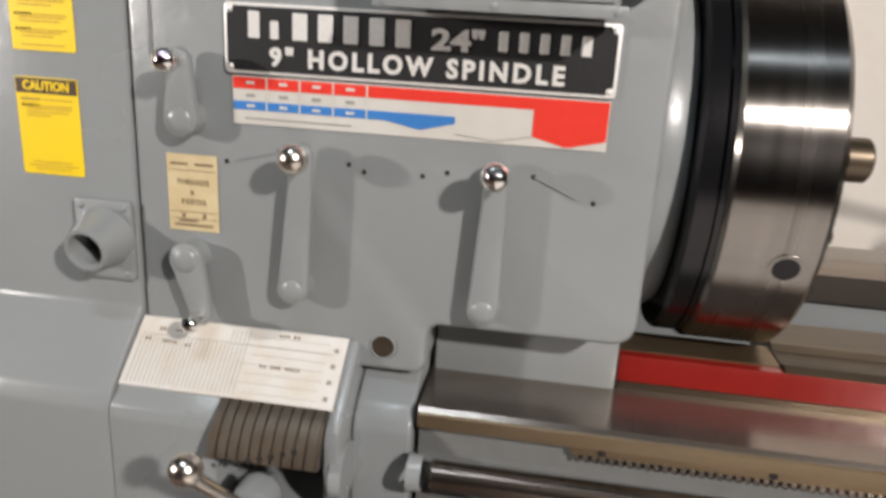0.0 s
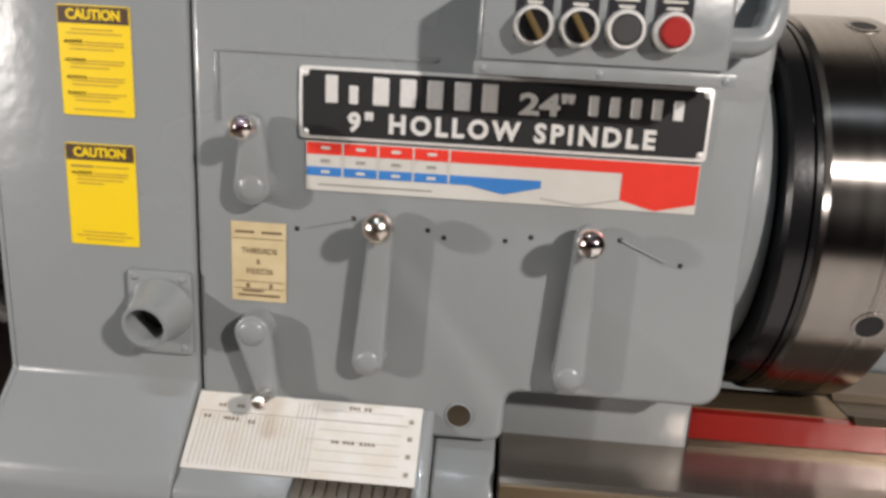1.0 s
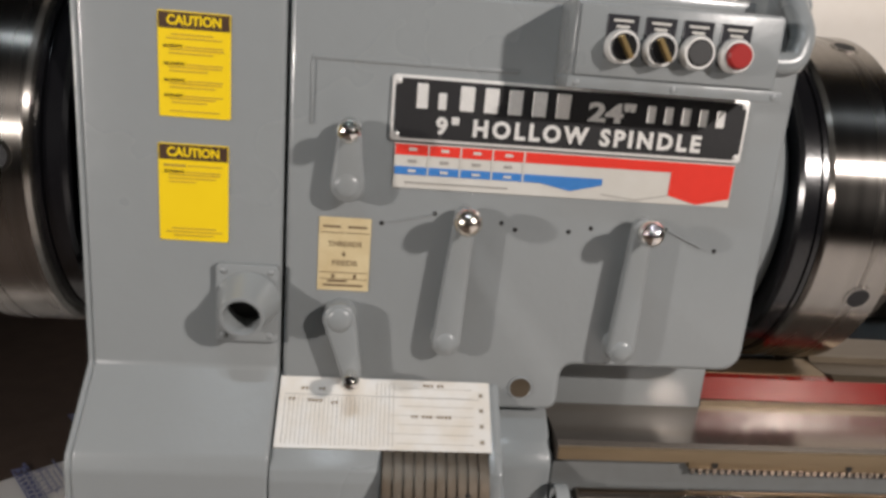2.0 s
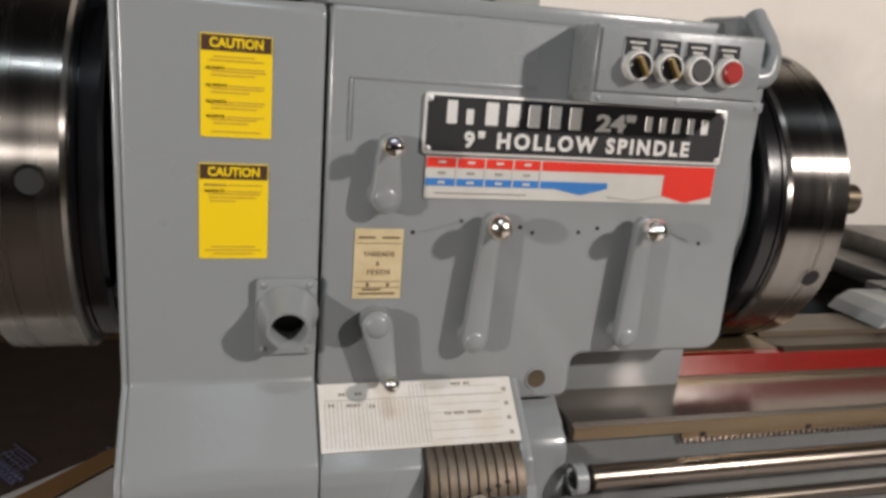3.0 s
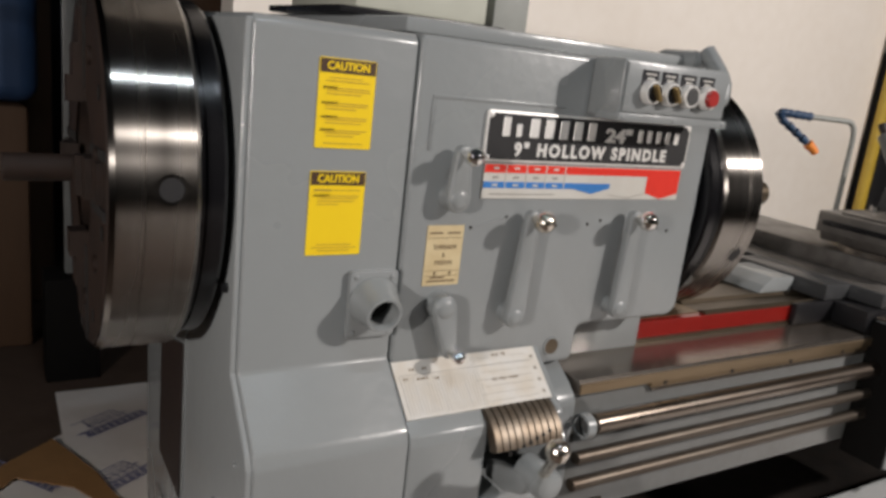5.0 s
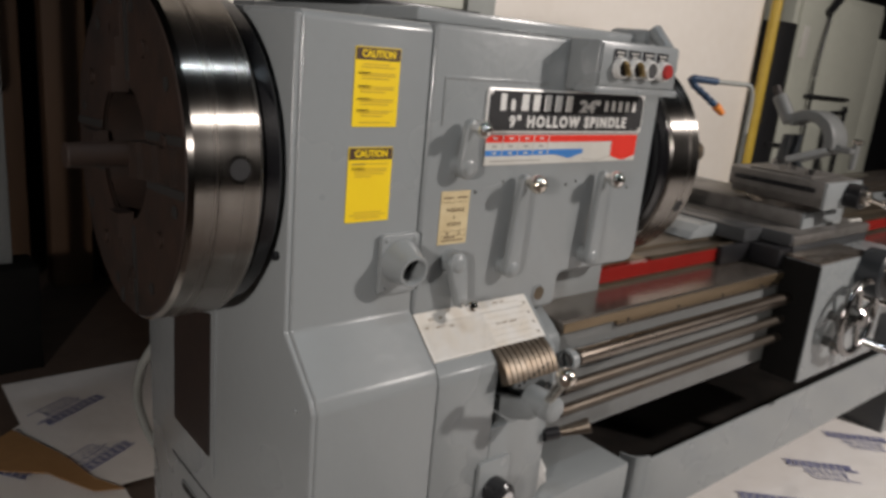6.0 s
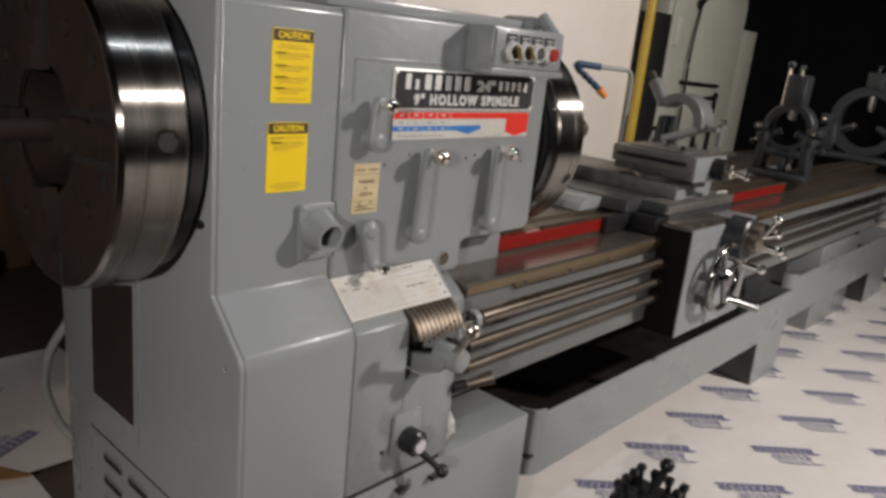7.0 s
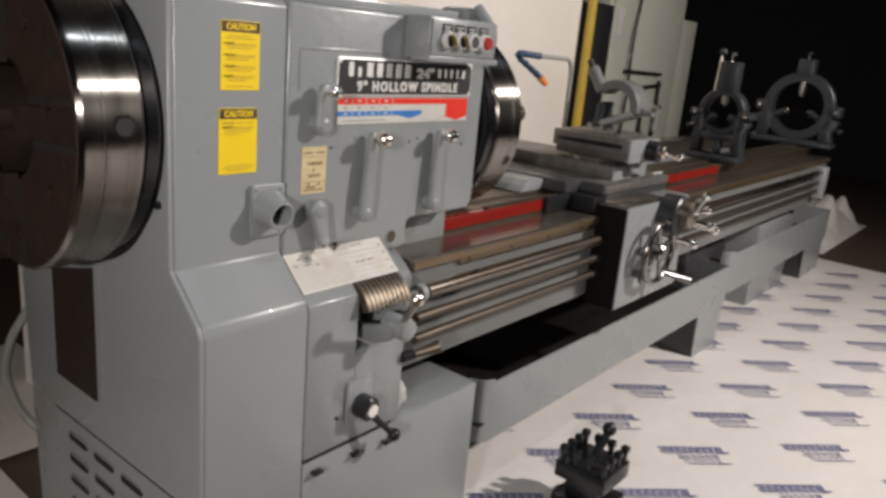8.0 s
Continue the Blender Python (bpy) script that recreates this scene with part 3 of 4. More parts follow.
chuck_left = chuck("chuck", -0.6125, -1, RUST, 0.216, 0.085, 0.203, "turned steel four-jaw chuck with rusty brown face", 0.010)
chuck_right = chuck("chuck", 0.1285, 1, STEEL, 0.209, 0.093, 0.204, "bright turned steel four-jaw chuck at the headstock", -0.006)
part("jaw_bar", rod_bm((-0.730, 0.815, 0.985), (-0.815, 0.812, 0.985), 0.015), RUST, chuck_left)
part("jaw_screw", rod_bm((0.252, 0.700, 0.990), (0.276, 0.700, 0.990), 0.020), WAY_DARK, chuck_right)


# ---- controls on the headstock ----
def lever(hub, knob, stand, mat, r_hub=0.0155, r_ball=0.0125):
    """A shift lever: hub and ball as (x, z)."""
    y = FACE - stand
    hx, hz = hub
    kx, kz = knob
    d = Vector((kx - hx, 0, kz - hz))
    length = d.length
    u = d.normalized()
    s = Vector((u.z, 0, -u.x))
    b = bmesh.new()
    pts = []
    for k in range(13):
        a = radians(180 + 180 * k / 12)
        pts.append(Vector((hx, 0, hz)) + r_hub * (math.cos(a) * s + math.sin(a) * u))
    r2 = 0.0105
    for k in range(9):
        a = radians(180 * k / 8)
        pts.append(Vector((kx, 0, kz)) + r2 * (math.cos(a) * s + math.sin(a) * u))
    prism_bm([(p.x, p.z) for p in pts], y - 0.007, y + 0.007, "y", 0.004, 3, b)
    arm = part("shift_lever", b, GREY, lathe, "grey shift lever with %s ball knob" % ("worn" if mat is CHROME_WORN else "bright chrome"))
    part("lever_hub", turned_bm([(0, 0), (0, r_hub * 0.96), (0.012, r_hub)], (hx, y + 0.006, hz), "y", 28), GREY, arm)
    part("hub_pin", turned_bm([(-0.0095, 0), (-0.009, 0.0035), (-0.006, 0.004)], (hx, y, hz), "y", 14), GREY, arm)
    part("hub_dome", ball_bm((hx, y - 0.005, hz), r_hub * 0.80, flat=0.45), GREY, arm)
    part("ball_knob", ball_bm((kx, y - 0.026, kz), r_ball), mat, arm)
    part("knob_stem", rod_bm((kx, y - 0.006, kz), (kx, y - 0.020, kz), 0.006), mat, arm)
    return arm


lever((-0.3445, 0.985), (-0.344, 1.040), 0.017, CHROME, 0.0165, 0.0115)
lever((-0.236, 0.827), (-0.227, 0.961), 0.017, CHROME_WORN, 0.0150, 0.0140)
lever((-0.049, 0.826), (-0.045, 0.960), 0.017, CHROME, 0.0150, 0.0135)
lever((-0.346, 0.847), (-0.332, 0.789), 0.017, CHROME, 0.0170, 0.0095)


def plaque():
    x0, x1, z0, z1 = -0.306, 0.051, 1.030, 1.093
    y = FACE
    p = part("name_plate", prism_bm(rounded(x0, x1, z0, z1, 0.004), y - 0.004, y, "y", 0.0008), ALU, head, "cast aluminium plate with raised letters on black")
    c = 0.010
    pts = [(x0 + c, z0 + 0.003), (x1 - c, z0 + 0.003), (x1 - 0.003, z0 + c), (x1 - 0.003, z1 - c), (x1 - c, z1 - 0.003), (x0 + c, z1 - 0.003), (x0 + 0.003, z1 - c), (x0 + 0.003, z0 + c)]
    part("plate_ground", prism_bm(pts, y - 0.0046, y - 0.0036, "y"), BLACK_MATT, p)
    for x in (x0 + 0.006, x1 - 0.006):
        for z in (z0 + 0.006, z1 - 0.006):
            part("drive_screw", ball_bm((x, y - 0.004, z), 0.003, flat=0.6), ALU, p)
    # maker's and model names: plain raised bars
    bars = [(-0.285, -0.269, 1.062, 1.086), (-0.264, -0.251, 1.062, 1.078)] + [(-0.243 + 0.0238 * k, -0.224 + 0.0238 * k, 1.062, 1.086) for k in range(5)]
    bars += [(-0.056 + 0.0179 * k, -0.0425 + 0.0179 * k, 1.064, 1.081) for k in range(5)]
    for a, b, lo, hi in bars:
        part("raised_bar", box_bm(a + 0.0025, b - 0.0025, y - 0.0062, y - 0.0044, lo, hi, 0.0008, 1), ALU, p)
    letters("raised_letters", '24"', 0.025, (-0.113, y - 0.0052, 1.0625), ALU, p, 0.002, 0.047, bold=0.0009)
    letters("raised_letters", '9" HOLLOW SPINDLE', 0.0225, (-0.262, y - 0.0052, 1.0390), ALU, p, 0.002, 0.268, 1.32, bold=0.0009)
    return p


plaque()


def speed_chart():
    x0, x1, z0, z1 = -0.3005, 0.0485, 0.983, 1.0275
    y = FACE - 0.0015
    p = part("speed_chart", box_bm(x0, x1, y, FACE, z0, z1), PLATE_WHITE, head, "white enamel speed chart with red and blue bands")
    part("red_band", prism_bm([(x0 + 0.001, z1 - 0.001), (x1 - 0.001, z1 - 0.001), (x1 - 0.001, 0.992), (0.013, 0.984), (-0.018, 0.992), (-0.018, 1.016), (x0 + 0.001, 1.016)], y - 0.0006, y + 0.0004, "y"), RED_PRINT, p)
    part("blue_band", prism_bm([(x0 + 0.001, 1.0045), (-0.0885, 1.0045), (-0.0885, 0.998), (-0.121, 0.990), (-0.153, 0.9965), (x0 + 0.001, 0.9965)], y - 0.0006, y + 0.0004, "y"), BLUE_PRINT, p)
    for k in range(4):
        x = x0 + 0.032 * (k + 1) + 0.001
        part("chart_line", box_bm(x, x + 0.0015, y - 0.0009, y, 0.9955, 1.027), PLATE_WHITE, p)
        for z, m in ((1.0205, PLATE_WHITE), (1.009, PRINT_GREY), (0.999, PLATE_WHITE)):
            part("chart_print", box_bm(x - 0.019, x - 0.011, y - 0.0011, y, z, z + 0.0027), m, p)
    part("chart_print", box_bm(x0 + 0.012, -0.185, y - 0.0008, y, 0.988, 0.9895), PRINT_GREY, p)
    part("chart_line", prism_bm([(-0.088, 0.9885), (-0.052, 0.9845), (-0.018, 0.9915), (-0.018, 0.9922), (-0.052, 0.9853), (-0.088, 0.9893)], y - 0.0008, y, "y"), PRINT_GREY, p)


speed_chart()


def caution_sticker(x0, z0, x1, z1, lines):
    y = cover and FACE - 0.0012
    s = part("caution_sticker", prism_bm(rounded(x0, x1, z0, z1, 0.002), y, FACE, "y"), YELLOW, cover, "yellow caution sticker")
    h = 0.0145
    part("sticker_band", box_bm(x0 + 0.001, x1 - 0.001, y - 0.0005, y, z1 - h - 0.001, z1 - 0.001), LABEL_BROWN, s)
    letters("sticker_letters", "CAUTION", 0.0122, (x0 + 0.0085, y - 0.0008, z1 - h + 0.0024), YELLOW, s, 0.0006, x1 - x0 - 0.017, bold=0.0004)
    for a, b, z in lines:
        if a == 0.005 and b < 0.025:
            letters("sticker_letters", "ALWAYS", 0.0044, (x0 + a, y - 0.0006, z1 - z - 0.0026), LABEL_BROWN, s, 0.0004, b - a)
            part("sticker_print", box_bm(x0 + b + 0.002, x0 + 0.059, y - 0.0006, y, z1 - z - 0.0022, z1 - z - 0.0009), PRINT_FAINT, s)
        else:
            part("sticker_print", box_bm(x0 + a, x0 + b, y - 0.0006, y, z1 - z - (0.0024 if a == 0.005 else 0.0013), z1 - z), PRINT_DARK if a == 0.005 else PRINT_FAINT, s)


caution_sticker(-0.524, 1.0375, -0.458, 1.1335, [(0.012, 0.05, 0.020), (0.008, 0.058, 0.0235), (0.005, 0.022, 0.030), (0.010, 0.060, 0.0335), (0.010, 0.050, 0.037), (0.005, 0.024, 0.046), (0.010, 0.058, 0.0495), (0.010, 0.045, 0.053),
                                               (0.005, 0.024, 0.061), (0.010, 0.058, 0.0645), (0.010, 0.052, 0.068), (0.005, 0.022, 0.075), (0.010, 0.052, 0.0785), (0.012, 0.044, 0.082), (0.010, 0.056, 0.090)])
caution_sticker(-0.526, 0.9160, -0.460, 1.0120, [(0.005, 0.026, 0.020), (0.028, 0.060, 0.0205), (0.005, 0.024, 0.026), (0.010, 0.058, 0.0295), (0.010, 0.054, 0.033), (0.010, 0.035, 0.0365), (0.012, 0.054, 0.083), (0.006, 0.060, 0.0865), (0.014, 0.052, 0.090)])


def threads_card():
    x0, x1, z0, z1 = -0.371, -0.319, 0.8715, 0.9485
    y = FACE - 0.0012
    c = part("feeds_card", box_bm(x0, x1, y, FACE, z0, z1), CREAM, head, "aged cream threads and feeds card")
    for z in (0.9325, 0.8905, 0.8835):
        part("card_rule", box_bm(x0 + 0.002, x1 - 0.002, y - 0.0005, y, z, z + 0.0006), CARD_PRINT, c)
    for a, b, z in ((0.004, 0.022, 0.938), (0.029, 0.048, 0.938), (0.010, 0.030, 0.8805), (0.006, 0.046, 0.876)):
        part("card_print", box_bm(x0 + a, x0 + b, y - 0.0005, y, z, z + 0.0022), CARD_PRINT, c)
    letters("card_letters", "THREADS", 0.0078, (x0 + 0.0095, y - 0.0004, 0.9185), CARD_PRINT, c, 0.0004, 0.034)
    letters("card_letters", "&", 0.0070, (x0 + 0.0235, y - 0.0004, 0.9085), CARD_PRINT, c, 0.0004)
    letters("card_letters", "FEEDS", 0.0078, (x0 + 0.0145, y - 0.0004, 0.8985), CARD_PRINT, c, 0.0004, 0.025)
    for x in (0.014, 0.036):
        part("card_print", box_bm(x0 + x, x0 + x + 0.003, y - 0.0005, y, 0.8848, 0.8890), CARD_PRINT, c)


threads_card()


def control_box():
    x0, x1, z0, z1, y0 = -0.151, 0.0425, 1.0975, 1.172, 0.616
    b = part("control_box", box_bm(x0, x1, y0, FACE - 0.001, z0, z1, 0.004, 3), GREY, lathe, "grey push-button box with two selectors")
    part("box_cover", box_bm(x0 + 0.004, x1 - 0.004, y0 - 0.003, y0, z0 + 0.010, z1 - 0.004, 0.001), GREY, b)
    part("box_flange", box_bm(x0 - 0.002, x1 + 0.006, y0 - 0.004, FACE - 0.02, z0 - 0.002, z0 + 0.008, 0.001), GREY, b)
    for x in (x0 + 0.006, -0.055, x1 - 0.002):
        part("cover_screw", ball_bm((x, y0 - 0.004, z0 + 0.003), 0.0032, flat=0.5), GREY, b)
    for k, x in enumerate((-0.109, -0.0745, -0.040, -0.0045)):
        z = 1.134
        part("legend_plate", box_bm(x - 0.014, x + 0.014, y0 - 0.0045, y0 - 0.003, z - 0.010, z + 0.027, 0.0005, 1), LEGEND, b)
        for a, q in ((0.021, 0.009), (0.016, 0.006)):
            part("legend_print", box_bm(x - q, x + q, y0 - 0.005, y0 - 0.0045, z + a, z + a + 0.002), PLATE_WHITE, b)
        # Pale diffuse metal holds the chrome ring's bright reflection as colour.
        ring = part("bezel", turned_bm([(0, 0.0152), (-0.006, 0.0152), (-0.011, 0.0136), (-0.011, 0.0118), (-0.004, 0.0115)], (x, y0 - 0.0045, z), "y", 32), ALU, b, "chrome push-button bezel, bright reflection in its colour")
        if k < 2:
            part("selector", turned_bm([(0, 0.0118), (-0.012, 0.0115), (-0.013, 0.0105), (-0.013, 0)], (x, y0 - 0.0045, z), "y", 28), PLASTIC_BLACK, ring, "black selector knob")
            bar = box_bm(-0.0022, 0.0022, -0.020, -0.012, -0.011, 0.011, 0.001, 1)
            bmesh.ops.transform(bar, matrix=Matrix.Translation((x, y0 - 0.0045, z)) @ Matrix.Rotation(radians(-32), 4, "Y"), verts=bar.verts)
            part("selector_bar", bar, GOLD, ring)
        else:
            part("button", turned_bm([(0, 0.0112), (-0.010 - 0.004 * (k == 3), 0.0112), (-0.012 - 0.004 * (k == 3), 0.0095), (-0.012 - 0.004 * (k == 3), 0)], (x, y0 - 0.0045, z), "y", 28), BUTTON_RED if k == 3 else BUTTON_BLACK, ring, "red stop button" if k == 3 else "dark grey button")
    part("conduit", tube_bm(bend([(0.03, 0.65, 1.13), (0.075, 0.650, 1.13), (0.085, 0.66, 1.16), (0.085, 0.70, 1.20)]), 0.012), GREY, b)


control_box()


def spout():
    p = part("spout_plate", prism_bm(rounded(-0.471, -0.4085, 0.813, 0.896, 0.004), FACE - 0.008, FACE, "y", 0.0015), GREY, cover, "grey flanged drain spout")
    for x in (-0.463, -0.417):
        for z in (0.820, 0.889):
            part("spout_bolt", ball_bm((x, FACE - 0.008, z), 0.0035, flat=0.6), GREY, p)
    m = Matrix.Translation((-0.4385, FACE - 0.006, 0.858)) @ Vector((-0.03, -0.97, -0.15)).to_track_quat("Z", "Y").to_matrix().to_4x4()
    part("spout_tube", turned_bm([(0, 0.032), (0.008, 0.030), (0.026, 0.0235), (0.035, 0.0225), (0.037, 0.0215), (0.037, 0.0185), (0.034, 0.0175), (0.004, 0.0175), (0.004, 0)], None, steps=36, m=m), GREY, p)
    part("spout_inside", turned_bm([(0.007, 0), (0.007, 0.0172)], None, steps=24, m=m), DARK_HOLE, p)


spout()


def detent_pins():
    for a, b in (((-0.309, 0.945), (-0.256, 0.958)), ((-0.187, 0.952), (-0.172, 0.946)), ((-0.116, 0.947), (-0.093, 0.952)), ((-0.013, 0.955), (0.043, 0.935))):
        for p, m in ((a, DARK_HOLE), (b, DARK_HOLE)):
            part("detent_pin", ball_bm((p[0], FACE, p[1]), 0.0024, flat=0.5), m, head)
    part("detent_wire", rod_bm((-0.300, FACE - 0.001, 0.947), (-0.256, FACE - 0.001, 0.958), 0.0006), GREY, head)
    part("detent_wire", rod_bm((-0.013, FACE - 0.001, 0.955), (0.027, FACE - 0.001, 0.938), 0.0006), GREY, head)


detent_pins()


# ---- carriage ----
def carriage():
    y0 = 0.566
    ap = part("apron", box_bm(0.648, 1.06, y0, 0.655, 0.468, 0.752, 0.006), GREY, lathe, "grey carriage apron")
    # Thin black sheet: the apron's unlit left side put into colour.
    part("apron_side_shade", box_bm(0.641, 0.6475, y0 + 0.003, 0.655, 0.471, 0.749, 0.001), SHADE_BLACK, ap, "black sheet over the apron side, drawn as shade")
    saddle = part("saddle", box_bm(0.685, 1.10, 0.657, 1.32, 0.768, 0.792, 0.004), SLIDE, lathe, "dark steel saddle")
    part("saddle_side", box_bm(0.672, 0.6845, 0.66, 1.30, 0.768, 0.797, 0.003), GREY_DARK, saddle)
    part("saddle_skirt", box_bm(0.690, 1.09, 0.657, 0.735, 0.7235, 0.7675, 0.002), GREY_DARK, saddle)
    part("apron_top", box_bm(0.645, 0.90, 0.570, 0.652, 0.7525, 0.758, 0.001), WAY, saddle, "worn bare steel apron top")
    part("saddle_wing", prism_bm([(0.480, 0.767), (0.495, 0.783), (0.520, 0.797), (0.585, 0.797), (0.585, 0.767)], 0.800, 0.91, "y", 0.002), GREY, saddle)
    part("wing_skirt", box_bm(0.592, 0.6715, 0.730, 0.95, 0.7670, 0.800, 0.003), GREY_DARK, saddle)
    part("wing_front", box_bm(0.507, 0.6715, 0.730, 0.7430, 0.7235, 0.766, 0.002), BLACK, saddle)
    part("way_wiper", box_bm(0.625, 0.6895, 0.6565, 0.729, 0.7235, 0.767, 0.003), BLACK, saddle)
    slide = part("cross_slide", box_bm(0.790, 1.003, 0.702, 1.26, 0.7925, 0.832, 0.004), SLIDE, lathe, "dark oily steel cross slide")
    for x0, x1 in ((0.790, 0.895), (0.8965, 1.003)):
        part("slide_end", box_bm(x0, x1, 0.694, 0.7015, 0.7595, 0.830, 0.002), GREY, slide)
    part("slide_tag", box_bm(1.060, 1.125, 0.690, 0.700, 0.7580, 0.795, 0.002), PLATE_WHITE, slide)
    part("slide_recess", turned_bm([(0, 0), (0, 0.085), (0.0135, 0.085), (0.0135, 0)], (0.880, 0.800, 0.8325), "z", 40), WAY, slide)
    cmp_ = part("compound_rest", prism_bm([(0.787, 0.868), (0.787, 0.911), (0.790, 0.914), (0.972, 0.914), (0.975, 0.911), (0.975, 0.868), (0.955, 0.866), (0.950, 0.8465), (0.812, 0.8465), (0.807, 0.866)], 0.663, 0.905, "y", 0.002), SLIDE, lathe, "dark oily steel compound rest")
    part("compound_end", box_bm(0.786, 0.976, 0.653, 0.6625, 0.8465, 0.913, 0.003), GREY, cmp_)
    part("compound_plate", box_bm(0.800, 0.965, 0.70, 0.86, 0.9145, 0.919, 0.001), SLIDE, cmp_)
    part("compound_dial", turned_bm([(0, 0.030), (-0.035, 0.030), (-0.037, 0.026), (-0.037, 0)], (0.905, 0.653, 0.880), "y", 28), BLACK, cmp_)
    part("dial_ring", turned_bm([(-0.037, 0.020), (-0.050, 0.019), (-0.052, 0.016), (-0.052, 0)], (0.905, 0.653, 0.880), "y", 28), CHROME_WORN, cmp_)
    for k, y in enumerate((0.72, 0.79, 0.86)):
        part("clamp_bolt", turned_bm([(0, 0), (0, 0.010), (0.012, 0.010), (0.014, 0.008), (0.014, 0)], (0.825 + 0.05 * k, y, 0.919), "z", 6), WHEEL, cmp_)
    part("gib_strip", box_bm(0.7835, 0.7868, 0.68, 0.89, 0.884, 0.896, 0.001), BLACK, cmp_)
    part("compound_crank", rod_bm((0.905, 0.602, 0.880), (0.985, 0.598, 0.862), 0.006), CHROME_WORN, cmp_)
    part("crank_ball", ball_bm((0.99, 0.595, 0.862), 0.010), CHROME, cmp_)
    hw = (0.795, y0 - 0.04, 0.622)
    wheel = part("hand_wheel", ring_bm(hw, 0.088, 0.009, "y"), WHEEL, lathe, "chrome apron hand wheel")
    part("wheel_hub", turned_bm([(0.04, 0), (0.04, 0.022), (-0.01, 0.026), (-0.018, 0.018), (-0.018, 0)], hw, "y", 28), WHEEL, wheel)
    for k in range(4):
        a = radians(90 * k + 20)
        part("spoke", rod_bm(hw, (hw[0] + 0.076 * math.cos(a), hw[1], hw[2] + 0.076 * math.sin(a)), 0.007), WHEEL, wheel)
    part("crank_handle", rod_bm((0.845, hw[1], 0.556), (0.875, hw[1] - 0.075, 0.545), 0.009, r2=0.014), WHEEL, wheel)
    dial = part("cross_feed_dial", turned_bm([(0, 0.058), (-0.05, 0.058), (-0.055, 0.052), (-0.055, 0)], (0.885, y0, 0.715), "y", 36), GREY_DIM, lathe)
    part("dial_collar", turned_bm([(-0.055, 0.04), (-0.08, 0.04), (-0.082, 0.036), (-0.082, 0)], (0.895, y0, 0.725), "y", 32), WAY, dial)
    for x, y, z in ((0.915, 0.465, 0.779), (0.936, 0.462, 0.738)):
        part("cross_crank", rod_bm((0.895, y0 - 0.08, 0.727), (x, y, z), 0.006), CHROME, dial)
        part("crank_ball", ball_bm((x, y, z), 0.012), CHROME, dial)
    for x, z in ((1.10, 0.650), (0.943, 0.632), (1.06, 0.668)):
        h = part("apron_lever", rod_bm((x - 0.05, y0, z + 0.015), (x, y0 - 0.075, z), 0.006), CHROME, lathe)
        part("lever_knob", ball_bm((x, y0 - 0.08, z), 0.013), CHROME, h)
    for x, z, r in ((0.735, 0.625, 0.020), (0.738, 0.560, 0.024)):
        h = part("apron_knob", turned_bm([(0, 0.012), (-0.02, 0.012), (-0.024, r), (-0.036, r), (-0.038, 0)], (x, y0, z), "y", 24), WHEEL, lathe)
    c = (1.15, 0.885, 0.975)
    g = part("follow_rest", arc_bm(c, 0.056, 0.086, 0.045, 38, 190), GREY_BED, lathe, "grey follow rest half ring")
    part("rest_foot", box_bm(1.04, 1.20, 0.80, 0.95, 0.7925, 0.835, 0.008), GREY_BED, g)
    part("rest_pillar", prism_bm([(0.83, 0.835), (0.93, 0.835), (0.965, 0.90), (0.955, 0.985), (0.925, 0.985), (0.930, 0.92), (0.90, 0.89), (0.855, 0.89)], 1.125, 1.195, "x", 0.006), GREY_DIM, g)
    for x in (1.07, 1.15):
        part("rest_leg", rod_bm((x - 0.06, 0.875, 0.925), (x, 0.800, 0.962), 0.010), GREY_BED, g)
    part("rest_screw", rod_bm((1.12, 0.938, 1.020), (1.12, 0.985, 1.090), 0.020), GREY_BED, g)
    part("screw_end", rod_bm((1.12, 0.985, 1.090), (1.12, 1.000, 1.115), 0.011), BROWN_DARK, g)
    part("rest_arm", box_bm(1.12, 1.18, 0.755, 0.835, 0.957, 0.972, 0.004), GREY_BED, g)
    part("arm_post", rod_bm((1.15, 0.757, 0.915), (1.15, 0.757, 0.985), 0.009), GREY_BED, g)
    part("rest_knob", turned_bm([(0, 0), (0, 0.014), (0.010, 0.015), (0.012, 0.011), (0.012, 0)], (1.15, 0.757, 0.985), "z", 16), CHROME_WORN, g)


def arc_bm(c, r0, r1, half, a0, a1, n=30):
    """A piece of a flat ring round the x axis through c, with a square section."""
    b = bmesh.new()
    rows = []
    for k in range(n + 1):
        a = radians(a0 + (a1 - a0) * k / n)
        rows.append([b.verts.new((c[0] + x, c[1] + r * math.cos(a), c[2] + r * math.sin(a))) for x, r in ((-half, r0), (-half, r1), (half, r1), (half, r0))])
    for p, q in zip(rows, rows[1:]):
        for k in range(4):
            b.faces.new((p[k], q[k], q[(k + 1) % 4], p[(k + 1) % 4]))
    b.faces.new(rows[0])
    b.faces.new(rows[-1][::-1])
    bmesh.ops.recalc_face_normals(b, faces=b.faces)
    es = [e for e in b.edges if len(e.link_faces) == 2 and e.calc_face_angle(0) > 0.8]
    bmesh.ops.bevel(b, geom=es, offset=0.005, segments=2, affect="EDGES", profile=0.5)
    return b


